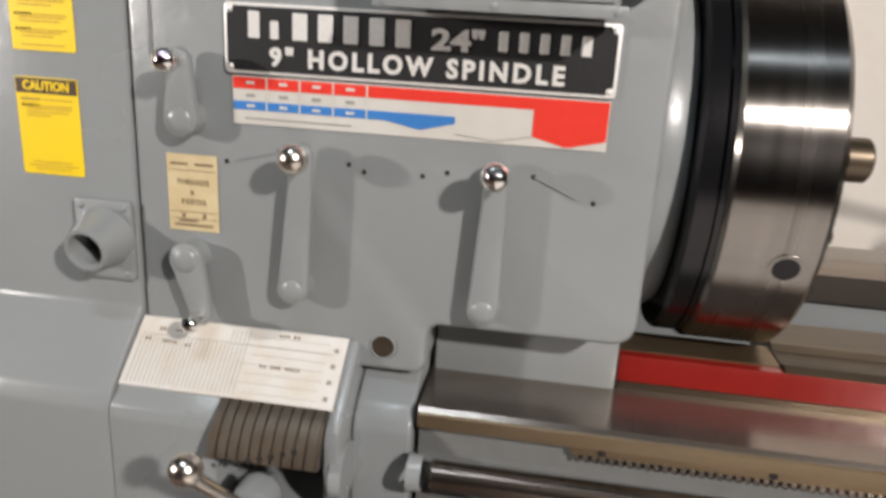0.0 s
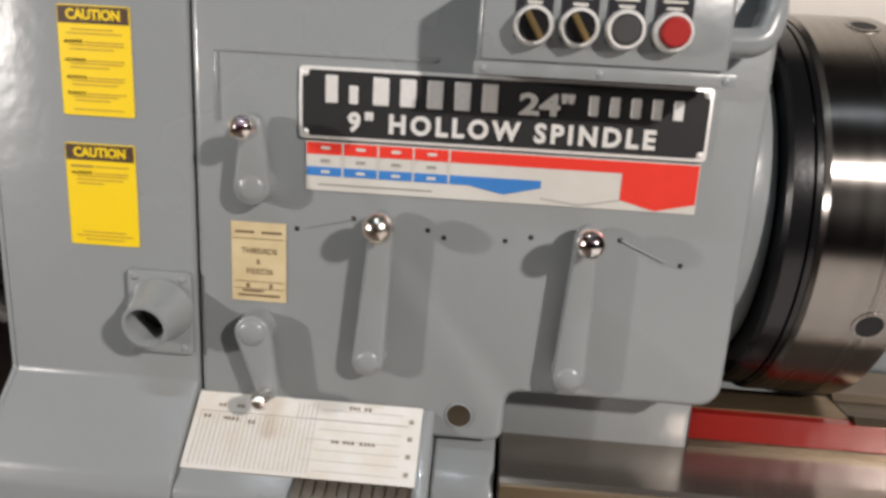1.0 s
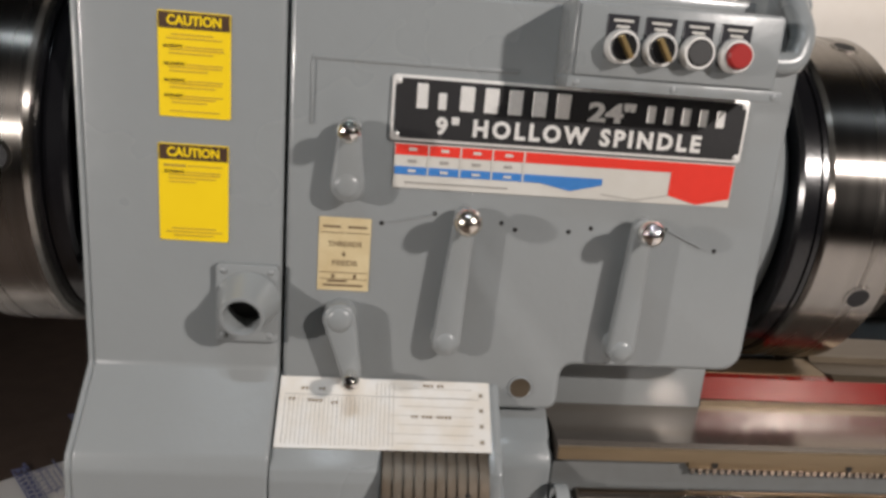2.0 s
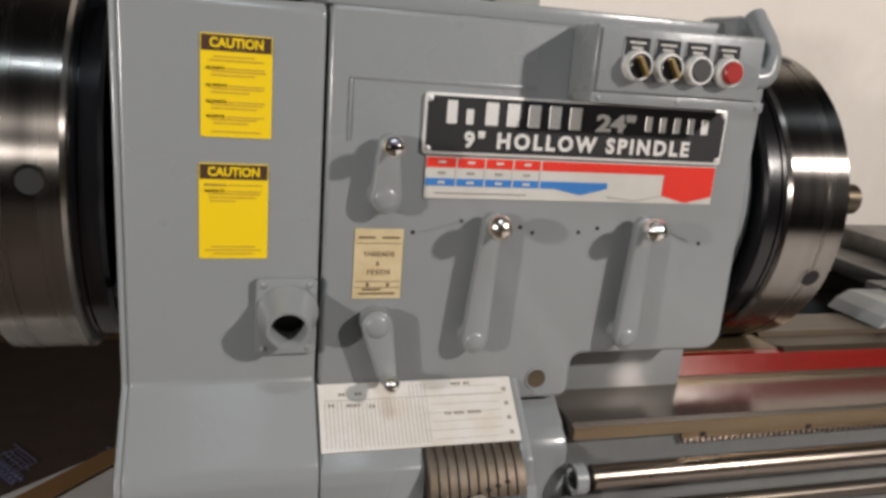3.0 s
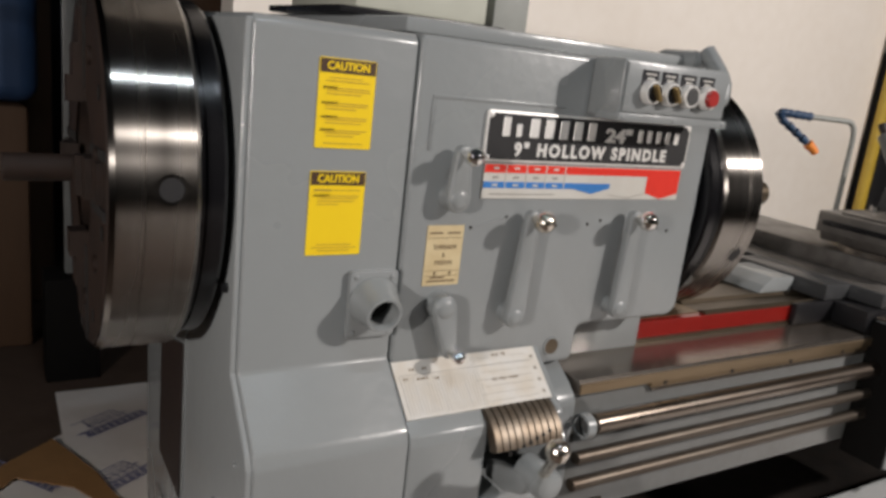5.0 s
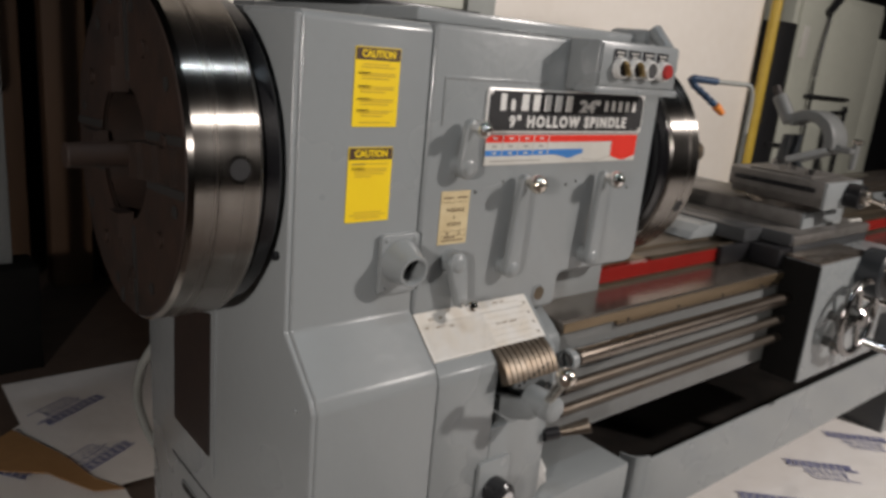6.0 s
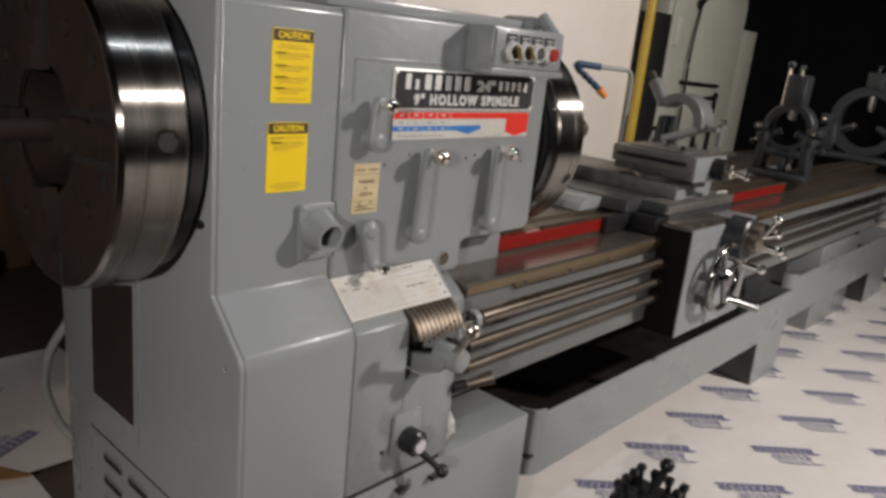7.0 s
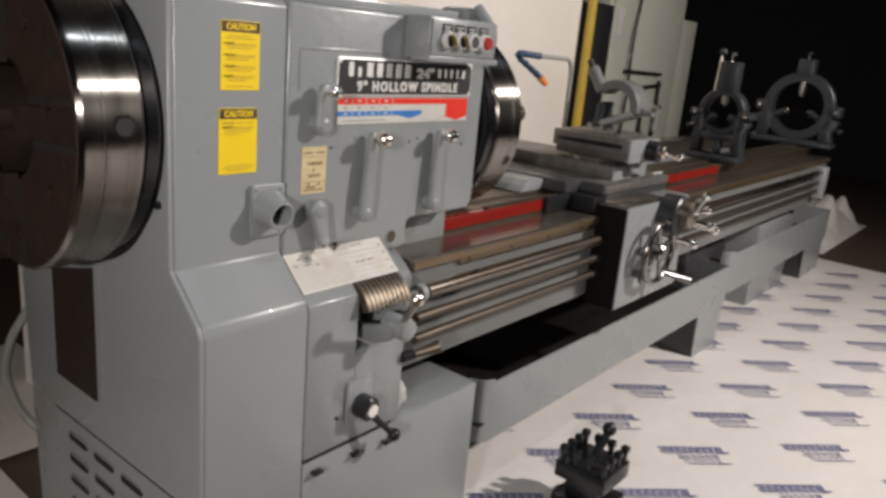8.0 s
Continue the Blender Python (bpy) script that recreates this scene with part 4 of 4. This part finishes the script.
def ring_bm(c, r, t, axis):
    b = bmesh.new()
    n, k2 = 40, 12
    rows = []
    for k in range(n):
        a = 2 * math.pi * k / n
        row = []
        for s in range(k2):
            u = 2 * math.pi * s / k2
            q = r + t * math.cos(u)
            p = {"y": (q * math.cos(a), t * math.sin(u), q * math.sin(a)), "x": (t * math.sin(u), q * math.cos(a), q * math.sin(a))}[axis]
            row.append(b.verts.new(Vector(c) + Vector(p)))
        rows.append(row)
    for k in range(n):
        for s in range(k2):
            b.faces.new((rows[k][s], rows[k][(s + 1) % k2], rows[(k + 1) % n][(s + 1) % k2], rows[(k + 1) % n][s]))
    bmesh.ops.recalc_face_normals(b, faces=b.faces)
    return b


carriage()


# ---- chip trays ----
def chip_tray(x0, x1, y0, y1, foot_x0, foot_x1, zt):
    t = holder("chip_tray", ((x0 + x1) / 2, (y0 + y1) / 2, 0), "grey steel chip tray with black inside", "tray", "chip trays under the bed")
    zb = 0.187
    part("front_apron", prism_bm(rounded(x0 + 0.045, x1, zb, zt, 0.004), y0, y0 + 0.004, "y"), GREY, t)
    q = 0.045
    turn_in = [(x0 + q - q * math.sin(radians(9 * k)), y0 + q - q * math.cos(radians(9 * k))) for k in range(11)]
    turn_in += [(x0 + q - (q - 0.004) * math.sin(radians(90 - 9 * k)), y0 + q - (q - 0.004) * math.cos(radians(90 - 9 * k))) for k in range(11)]
    part("apron_corner", prism_bm(turn_in, zb, zt + 0.012, "z"), GREY, t, "rounded grey corner of the tray")
    part("tray_rim", tube_bm([(x0 + q, y0 + 0.002, zt), (x1 - 0.004, y0 + 0.002, zt)], 0.0042, 10), GREY, t)
    part("tray_floor", box_bm(x0 + 0.004, x1 - 0.004, y0 + 0.005, y1, 0.235, 0.242), TRAY_BLACK, t, "black tray floor")
    part("tray_end", box_bm(x0, x0 + 0.004, y0 + 0.0455, y1, zb, zt - 0.03), TRAY_BLACK, t)
    part("tray_end", box_bm(x1 - 0.004, x1, y0 + 0.005, y1, zb, zt), GREY, t)
    part("tray_back", box_bm(x0, x1, y1, y1 + 0.004, zb, zt + 0.04), TRAY_BLACK, t)
    foot = part("foot", prism_bm([(foot_x0, 0.0), (foot_x1, 0.0), (foot_x1, zb + 0.01), (foot_x0 - 0.02, zb + 0.01)], y0 + 0.0045, y0 + 0.009, "y"), GREY, t)
    # Foot's inner side takes the darker grey as painted shade.
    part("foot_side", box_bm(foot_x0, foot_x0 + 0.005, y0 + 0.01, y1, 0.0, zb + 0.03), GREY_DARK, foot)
    return t


chip_tray(0.205, 1.93, 0.660, 1.15, 1.67, 1.92, 0.343)
chip_tray(2.02, 3.76, 0.69, 1.15, 3.36, 3.74, 0.365)


# ---- steady rests on the bed ----
def steady_rest(x, y0, z, r, lugs, label):
    """A cast ring on a boxed foot; lugs: (angle, width, height) of the jaw guides round the ring."""
    s = holder("steady_rest", (x, y0, 0.766), label, "steady rest", "steady rests on the bed")
    c = Vector((x, y0, z))
    part("rest_base", box_bm(x - 0.06, x + 0.06, y0 - 1.34 * r, y0 + 1.34 * r, 0.7662, 0.792, 0.006), GREY_DIM, s)
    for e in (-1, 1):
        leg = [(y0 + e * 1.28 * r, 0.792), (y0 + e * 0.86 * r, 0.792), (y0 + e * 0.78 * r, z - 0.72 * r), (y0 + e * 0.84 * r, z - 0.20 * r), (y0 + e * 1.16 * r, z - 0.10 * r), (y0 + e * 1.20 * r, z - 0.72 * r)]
        part("rest_leg", prism_bm(leg, x - 0.034, x + 0.034, "x", 0.006), GREY_DIM, s)
        part("hinge_ear", box_bm(x - 0.040, x + 0.040, y0 + e * 1.22 * r - 0.026, y0 + e * 1.22 * r + 0.026, z - 0.24 * r, z + 0.12 * r, 0.008), GREY_DIM, s)
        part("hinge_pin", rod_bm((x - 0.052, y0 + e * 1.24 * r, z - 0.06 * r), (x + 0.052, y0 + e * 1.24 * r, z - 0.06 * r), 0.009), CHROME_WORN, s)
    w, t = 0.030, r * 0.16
    part("rest_ring", turned_bm([(-w, r - t), (-w, r + t - 0.006), (-w + 0.006, r + t), (w - 0.006, r + t), (w, r + t - 0.006), (w, r - t), (-w, r - t)], c, "x", 48), GREY_DIM, s)
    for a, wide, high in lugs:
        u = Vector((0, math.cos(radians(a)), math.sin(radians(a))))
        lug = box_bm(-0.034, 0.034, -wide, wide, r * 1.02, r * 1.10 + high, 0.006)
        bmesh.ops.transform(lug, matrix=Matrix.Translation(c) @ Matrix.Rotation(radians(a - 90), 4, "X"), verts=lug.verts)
        j = part("rest_lug", lug, GREY_DIM, s)
        part("rest_jaw", rod_bm(c + u * r * 0.42, c + u * r * 0.95, 0.018), STEEL if a == 90 else GREY_DIM, j)
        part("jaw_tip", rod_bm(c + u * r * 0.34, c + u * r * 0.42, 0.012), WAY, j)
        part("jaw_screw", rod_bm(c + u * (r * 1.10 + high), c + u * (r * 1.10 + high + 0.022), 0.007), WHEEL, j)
        part("screw_head", rod_bm(c + u * (r * 1.10 + high + 0.022), c + u * (r * 1.10 + high + 0.036), 0.012, 8), GREY_DIM, j)
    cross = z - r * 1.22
    part("rest_frame", box_bm(x - 0.03, x + 0.03, y0 - 0.86 * r, y0 + 0.86 * r, cross - 0.012, cross + 0.02, 0.005), GREY_DIM, s)
    part("rest_rib", box_bm(x - 0.02, x + 0.02, y0 - 0.013, y0 + 0.013, 0.792, cross - 0.012, 0.004), GREY_DIM, s)
    return s


small = steady_rest(1.90, 0.800, 0.958, 0.080, ((90, 0.038, 0.108), (208, 0.024, 0.03), (332, 0.024, 0.03)), "cast steady rest with three jaws, darkened as if unlit")
part("lock_rod", rod_bm((1.88, 0.840, 1.03), (1.88, 0.836, 1.175), 0.006), CHROME_WORN, small)
part("lock_ball", ball_bm((1.88, 0.836, 1.188), 0.014), GREY_DIM, small)
steady_rest(3.20, 0.850, 0.965, 0.154, ((90, 0.042, 0.075), (205, 0.034, 0.05), (335, 0.034, 0.05)), "large steady rest ring, darkened as if unlit")


# ---- behind the lathe ----
def coolant_hose():
    h = holder("coolant_hose", (1.135, 1.075, 0.745), "segmented blue coolant hose on a bent grey pipe", "hose")
    part("pipe", tube_bm(bend([(1.135, 1.075, 0.745), (1.135, 1.075, 0.95), (1.130, 1.072, 1.110), (1.05, 1.095, 1.111), (0.985, 1.11, 1.112)]), 0.007), CABLE, h)
    pts = [(0.985, 1.11, 1.112), (0.885, 1.132, 1.116), (0.895, 1.128, 1.100), (0.962, 1.086, 1.046)]
    for a, b in zip(pts, pts[1:]):
        a, b = Vector(a), Vector(b)
        n = max(2, int((b - a).length / 0.02))
        for k in range(n):
            part("hose_segment", rod_bm(a.lerp(b, k / n), a.lerp(b, (k + 0.9) / n), 0.0115, 12, r2=0.0085), HOSE_BLUE, h)
    part("nozzle", rod_bm((0.962, 1.086, 1.046), (0.984, 1.072, 1.024), 0.013, 14, r2=0.009), ORANGE, h, "orange nozzle")


coolant_hose()


def cabinet():
    c = holder("electrical_cabinet", (3.4, 2.2, 0), "tall grey-green electrical cabinet beside the wall", "cabinet")
    # Solid black box stands in for the shade in the gap.
    part("cabinet_gap_shade", box_bm(2.84, 3.045, 1.94, 2.45, 0.0, 1.42, 0.004), BLACK_MATT, c)
    part("cabinet_body", box_bm(3.05, 4.16, 1.97, 2.5, 0.0, 1.62, 0.01), CABINET, c)
    part("cabinet_annex", box_bm(4.165, 4.50, 2.0, 2.45, 0.0, 1.43, 0.008), CABINET, c)
    part("cabinet_door", box_bm(3.09, 3.42, 1.955, 1.97, 0.2, 1.58, 0.003), CABINET, c)
    part("cabinet_door", box_bm(3.43, 4.13, 1.955, 1.97, 0.2, 1.58, 0.003), CABINET, c)
    part("gauge_glass", box_bm(3.14, 3.21, 1.948, 1.955, 1.25, 1.42, 0.002), PLATE_WHITE, c)
    part("door_handle", rod_bm((3.36, 1.94, 1.50), (3.46, 1.93, 1.60), 0.022), BLACK, c)
    part("cabinet_cable", tube_bm(bend([(3.40, 1.94, 1.50), (3.33, 1.93, 1.2), (3.36, 1.93, 0.9), (3.32, 1.93, 0.5)]), 0.008), BLACK, c)
    for a, q in (((3.30, 1.94, 1.05), (3.85, 1.94, 1.04)), ((3.55, 1.935, 0.95), (3.86, 1.935, 0.97)), ((3.84, 1.935, 1.0), (3.84, 1.935, 0.45)), ((3.62, 1.935, 0.96), (3.62, 1.935, 0.50)), ((2.95, 1.94, 0.78), (3.30, 1.94, 0.76))):
        part("cabinet_rail", rod_bm(a, q, 0.012), BLACK, c)
    thing("yellow_pipe", rod_bm((2.60, 1.84, 0.0), (2.60, 1.84, 4.5), 0.025, 20), YELLOW_PIPE, "yellow painted upright pipe beside the wall's end", "pipe")


cabinet()


# ---- paper on the floor ----
def floor_paper(name, x0, x1, y0, y1, marks, turn=-43.5, whole=True, lift=0.0, slope=0.0):
    bm = bmesh.new()
    nx, ny = max(2, int((x1 - x0) / 0.06)), max(2, int((y1 - y0) / 0.06))
    grid = [[None] * (ny + 1) for _ in range(nx + 1)]
    for i in range(nx + 1):
        for j in range(ny + 1):
            x = x0 + (x1 - x0) * i / nx
            y = y0 + (y1 + slope * (x - x1) - y0) * j / ny
            grid[i][j] = bm.verts.new((x, y, lift + 0.004 + 0.003 * max(0, noise.noise((x * 2, y * 2, 0)))))
    for i in range(nx):
        for j in range(ny):
            bm.faces.new((grid[i][j], grid[i + 1][j], grid[i + 1][j + 1], grid[i][j + 1]))
    p = thing(name, bm, PAPER, "white building wrap with blue prints laid on the floor", "floor covering", kind="structure")
    u = Vector((math.cos(radians(turn)), math.sin(radians(turn)), 0))
    v = Vector((-u.y, u.x, 0))
    for px, py in marks:
        if whole and not (x0 + 0.08 < px < x1 - 0.2 and y0 + 0.16 < py < y1 - 0.13):
            continue
        b = bmesh.new()

        def slab(a0, a1, h0, h1, skew=0.0):
            vs = [b.verts.new(Vector((px, py, lift + 0.0085)) + u * a + v * h) for a, h in ((a0 + skew, h0), (a1 + skew, h0), (a1, h1), (a0, h1))]
            b.faces.new(vs)
        for k in range(9):
            slab(0.002 + k * 0.0215, 0.019 + k * 0.0215, -0.026, -0.016, 0.005)
            slab(0.006 + k * 0.0215, 0.021 + k * 0.0215, -0.013, -0.001, 0.004)
        slab(0.0, 0.205, 0.001, 0.006)
        slab(0.010, 0.200, -0.032, -0.029, 0.006)
        slab(0.188, 0.212, -0.030, -0.022, 0.010)
        slab(0.196, 0.204, -0.022, 0.0, -0.004)
        for k in range(5):
            slab(0.068 + k * 0.022, 0.0715 + k * 0.022, -0.060, -0.036, 0.006)
        slab(0.058, 0.172, -0.050, -0.047, 0.003)
        slab(0.060, 0.168, -0.065, -0.062)
        slab(0.070, 0.150, -0.077, -0.0745)
        slab(0.064, 0.196, -0.090, -0.086, 0.004)
        slab(0.052, 0.056, -0.088, -0.034, 0.010)
        slab(0.166, 0.170, -0.086, -0.040, -0.006)
        slab(0.040, 0.056, -0.058, -0.054, 0.004)
        part("printed_mark", b, PRINT_BLUE, p)
    return p


MARKS = [(0.252 + 0.306 * i + 0.015 * j, 0.708 + 0.0178 * i - 0.286 * j) for i in range(-2, 14) for j in range(-4, 11)]
floor_paper("floor_paper", 0.08, 4.0, -2.4, 1.7, MARKS)
floor_paper("floor_paper", -0.68, -0.20, 1.618, 2.325, [(-0.440 - 0.01 * i + 0.278 * j, 2.105 - 0.308 * i - 0.067 * j) for i, j in ((0, 0), (1, 0), (1, 1))], 210, False, 0.006)
floor_paper("floor_paper", -1.50, -0.53, 0.80, 2.19, [(-0.718 - 0.305 * i - 0.027 * j, 1.762 + 0.028 * i - 0.285 * j) for i, j in ((0, 0), (1, 0), (0, 1), (1, 1))], 128, False, 0.0, 0.87)


# ---- tool post on the floor ----
def tool_post():
    cx, cy = 0.440, 0.462
    t = holder("tool_post", (cx, cy, 0.008), "black turret tool post with many screws standing on the floor paper", "tool post")
    part("post_base", box_bm(cx - 0.07, cx + 0.07, cy - 0.07, cy + 0.07, 0.009, 0.05, 0.006), BLACK, t)
    part("post_core", box_bm(cx - 0.045, cx + 0.045, cy - 0.045, cy + 0.045, 0.05, 0.10, 0.003), BLACK, t)
    part("post_top", box_bm(cx - 0.07, cx + 0.07, cy - 0.07, cy + 0.07, 0.10, 0.145, 0.005), BLACK, t)
    for i in range(4):
        for j in range(4):
            if i in (1, 2) and j in (1, 2):
                continue
            x, y = cx - 0.056 + 0.0375 * i, cy - 0.056 + 0.0375 * j
            s = part("clamp_screw", rod_bm((x, y, 0.145), (x, y, 0.168), 0.008, 10), BLACK, t)
            part("screw_head", box_bm(x - 0.010, x + 0.010, y - 0.010, y + 0.010, 0.168, 0.186, 0.003, 1), BLACK, s)
    h = part("lock_handle", rod_bm((cx, cy, 0.145), (cx + 0.055, cy - 0.004, 0.204), 0.010), BLACK, t)
    part("handle_ball", ball_bm((cx + 0.060, cy - 0.004, 0.211), 0.018), BLACK, h)


tool_post()


# ---- things round the lathe ----
def papers_box():
    b = holder("instrument_box", (-0.26, 1.0, 1.190), "shallow grey metal box with dark lip on the headstock", "box")
    part("box_base", box_bm(-0.43, -0.17, 0.86, 1.16, 1.1905, 1.200, 0.002), BLACK, b)
    part("box_body", box_bm(-0.40, -0.19, 0.88, 1.14, 1.2005, 1.29, 0.004), CABINET, b)
    part("box_side", box_bm(-0.165, -0.10, 0.90, 1.05, 1.1905, 1.30, 0.004), CABLE, b)


papers_box()


def cable():
    pts = bend([(-0.46, 1.24, 0.62), (-0.53, 1.30, 0.55), (-0.545, 1.42, 0.42), (-0.520, 1.54, 0.28), (-0.485, 1.56, 0.16), (-0.43, 1.48, 0.07), (-0.38, 1.36, 0.012)], 8)
    thing("side_cable", tube_bm(pts, 0.010), CABLE, "grey flexible cable looping beside the machine's side", "cable")


cable()


def heap(name, x0, x1, y0, y1, h, seed, mat, label, category):
    bm = bmesh.new()
    n = 26
    rows = []
    for i in range(n + 1):
        row = []
        for j in range(n + 1):
            u, v = i / n, j / n
            e = min(1, 6 * min(u, 1 - u)) * min(1, 6 * min(v, 1 - v))
            k = noise.noise((u * 5 + seed, v * 5, seed)) + 0.6 * noise.noise((u * 13, v * 13 + seed, 1))
            row.append(bm.verts.new((x0 + (x1 - x0) * u, y0 + (y1 - y0) * v, 0.005 + e * h * (0.55 + 0.6 * k))))
        rows.append(row)
    for i in range(n):
        for j in range(n):
            bm.faces.new((rows[i][j], rows[i + 1][j], rows[i + 1][j + 1], rows[i][j + 1]))
    return thing(name, bm, mat, label, category)


heap("plastic_sheet", 4.15, 5.6, 0.75, 1.75, 0.28, 2.0, PAPER, "crumpled white plastic sheet heaped on the floor", "sheet")


def carton(points, h):
    """A torn flat piece of carton."""
    b = prism_bm(points, 0.0145, h, "z", 0.001, 1)
    return thing("carton", b, CARTON, "torn flat brown carton lying on the floor paper", "carton")


carton([(-1.05, 1.66), (-0.83, 1.91), (-0.705, 2.015), (-0.655, 1.90), (-0.615, 1.80), (-0.585, 1.675), (-0.535, 1.59), (-0.60, 1.615), (-0.675, 1.75), (-0.80, 1.84), (-0.98, 1.63)], 0.019)


def timber_stack():
    t = holder("timber_stack", (-0.4, 3.3, 0), "stack of rough brown upright timbers in the dark", "timber")
    for k in range(7):
        x = -1.0 + 0.22 * k
        part("timber", box_bm(x, x + 0.16, 3.2 + 0.05 * (k % 3), 3.3 + 0.05 * (k % 3), 0.0, 1.5 + 0.2 * ((k * 5) % 4), 0.006), WOOD, t)


timber_stack()


def plastic_bag():
    b = bmesh.new()
    bmesh.ops.create_icosphere(b, subdivisions=3, radius=1.0)
    for v in b.verts:
        k = 1 + 0.28 * noise.noise(v.co * 2.4) + 0.12 * noise.noise(v.co * 6)
        v.co = Vector((-0.145 + 0.024 * v.co.x * k * (1.15 - 0.5 * v.co.z), 0.652 + 0.035 * v.co.y * k, max(0.4225, 0.458 + 0.042 * v.co.z * k)))
    return thing("plastic_bag", b, CLEAR, "small crumpled clear plastic bag on the base", "bag")


plastic_bag()


def steel_post():
    p = holder("steel_post", (POST_X, POST_Y, 0), "grey steel upright with a cross bar standing in the dark", "post")
    part("upright", box_bm(POST_X - 0.018, POST_X + 0.018, POST_Y - 0.02, POST_Y + 0.02, 0.35, 2.2, 0.003), GREY_BED, p)
    part("cross_bar", box_bm(POST_X - 0.6, POST_X - 0.019, POST_Y - 0.012, POST_Y + 0.012, 1.27, 1.30, 0.002), GREY_BED, p)
    # Added support, coloured near-black so it sinks into the unlit background.
    part("post_foot", box_bm(POST_X - 0.08, POST_X + 0.08, POST_Y - 0.08, POST_Y + 0.08, 0.0, 0.349, 0.006), SHADE_BLACK, p, "added near-black block under the upright")


POST_X, POST_Y = -0.62, 2.5
steel_post()


def covered_crate():
    c = holder("covered_crate", (-1.1, 3.0, 0), "blue covered crate standing in the dark", "crate")
    part("crate_body", box_bm(-1.5, -0.72, 2.75, 3.15, 0.0, 0.85, 0.02), WOOD, c)
    part("crate_cover", box_bm(-1.53, -0.69, 2.72, 3.18, 0.86, 1.35, 0.06, 4), BLUE_TARP, c, "blue cloth cover")


covered_crate()
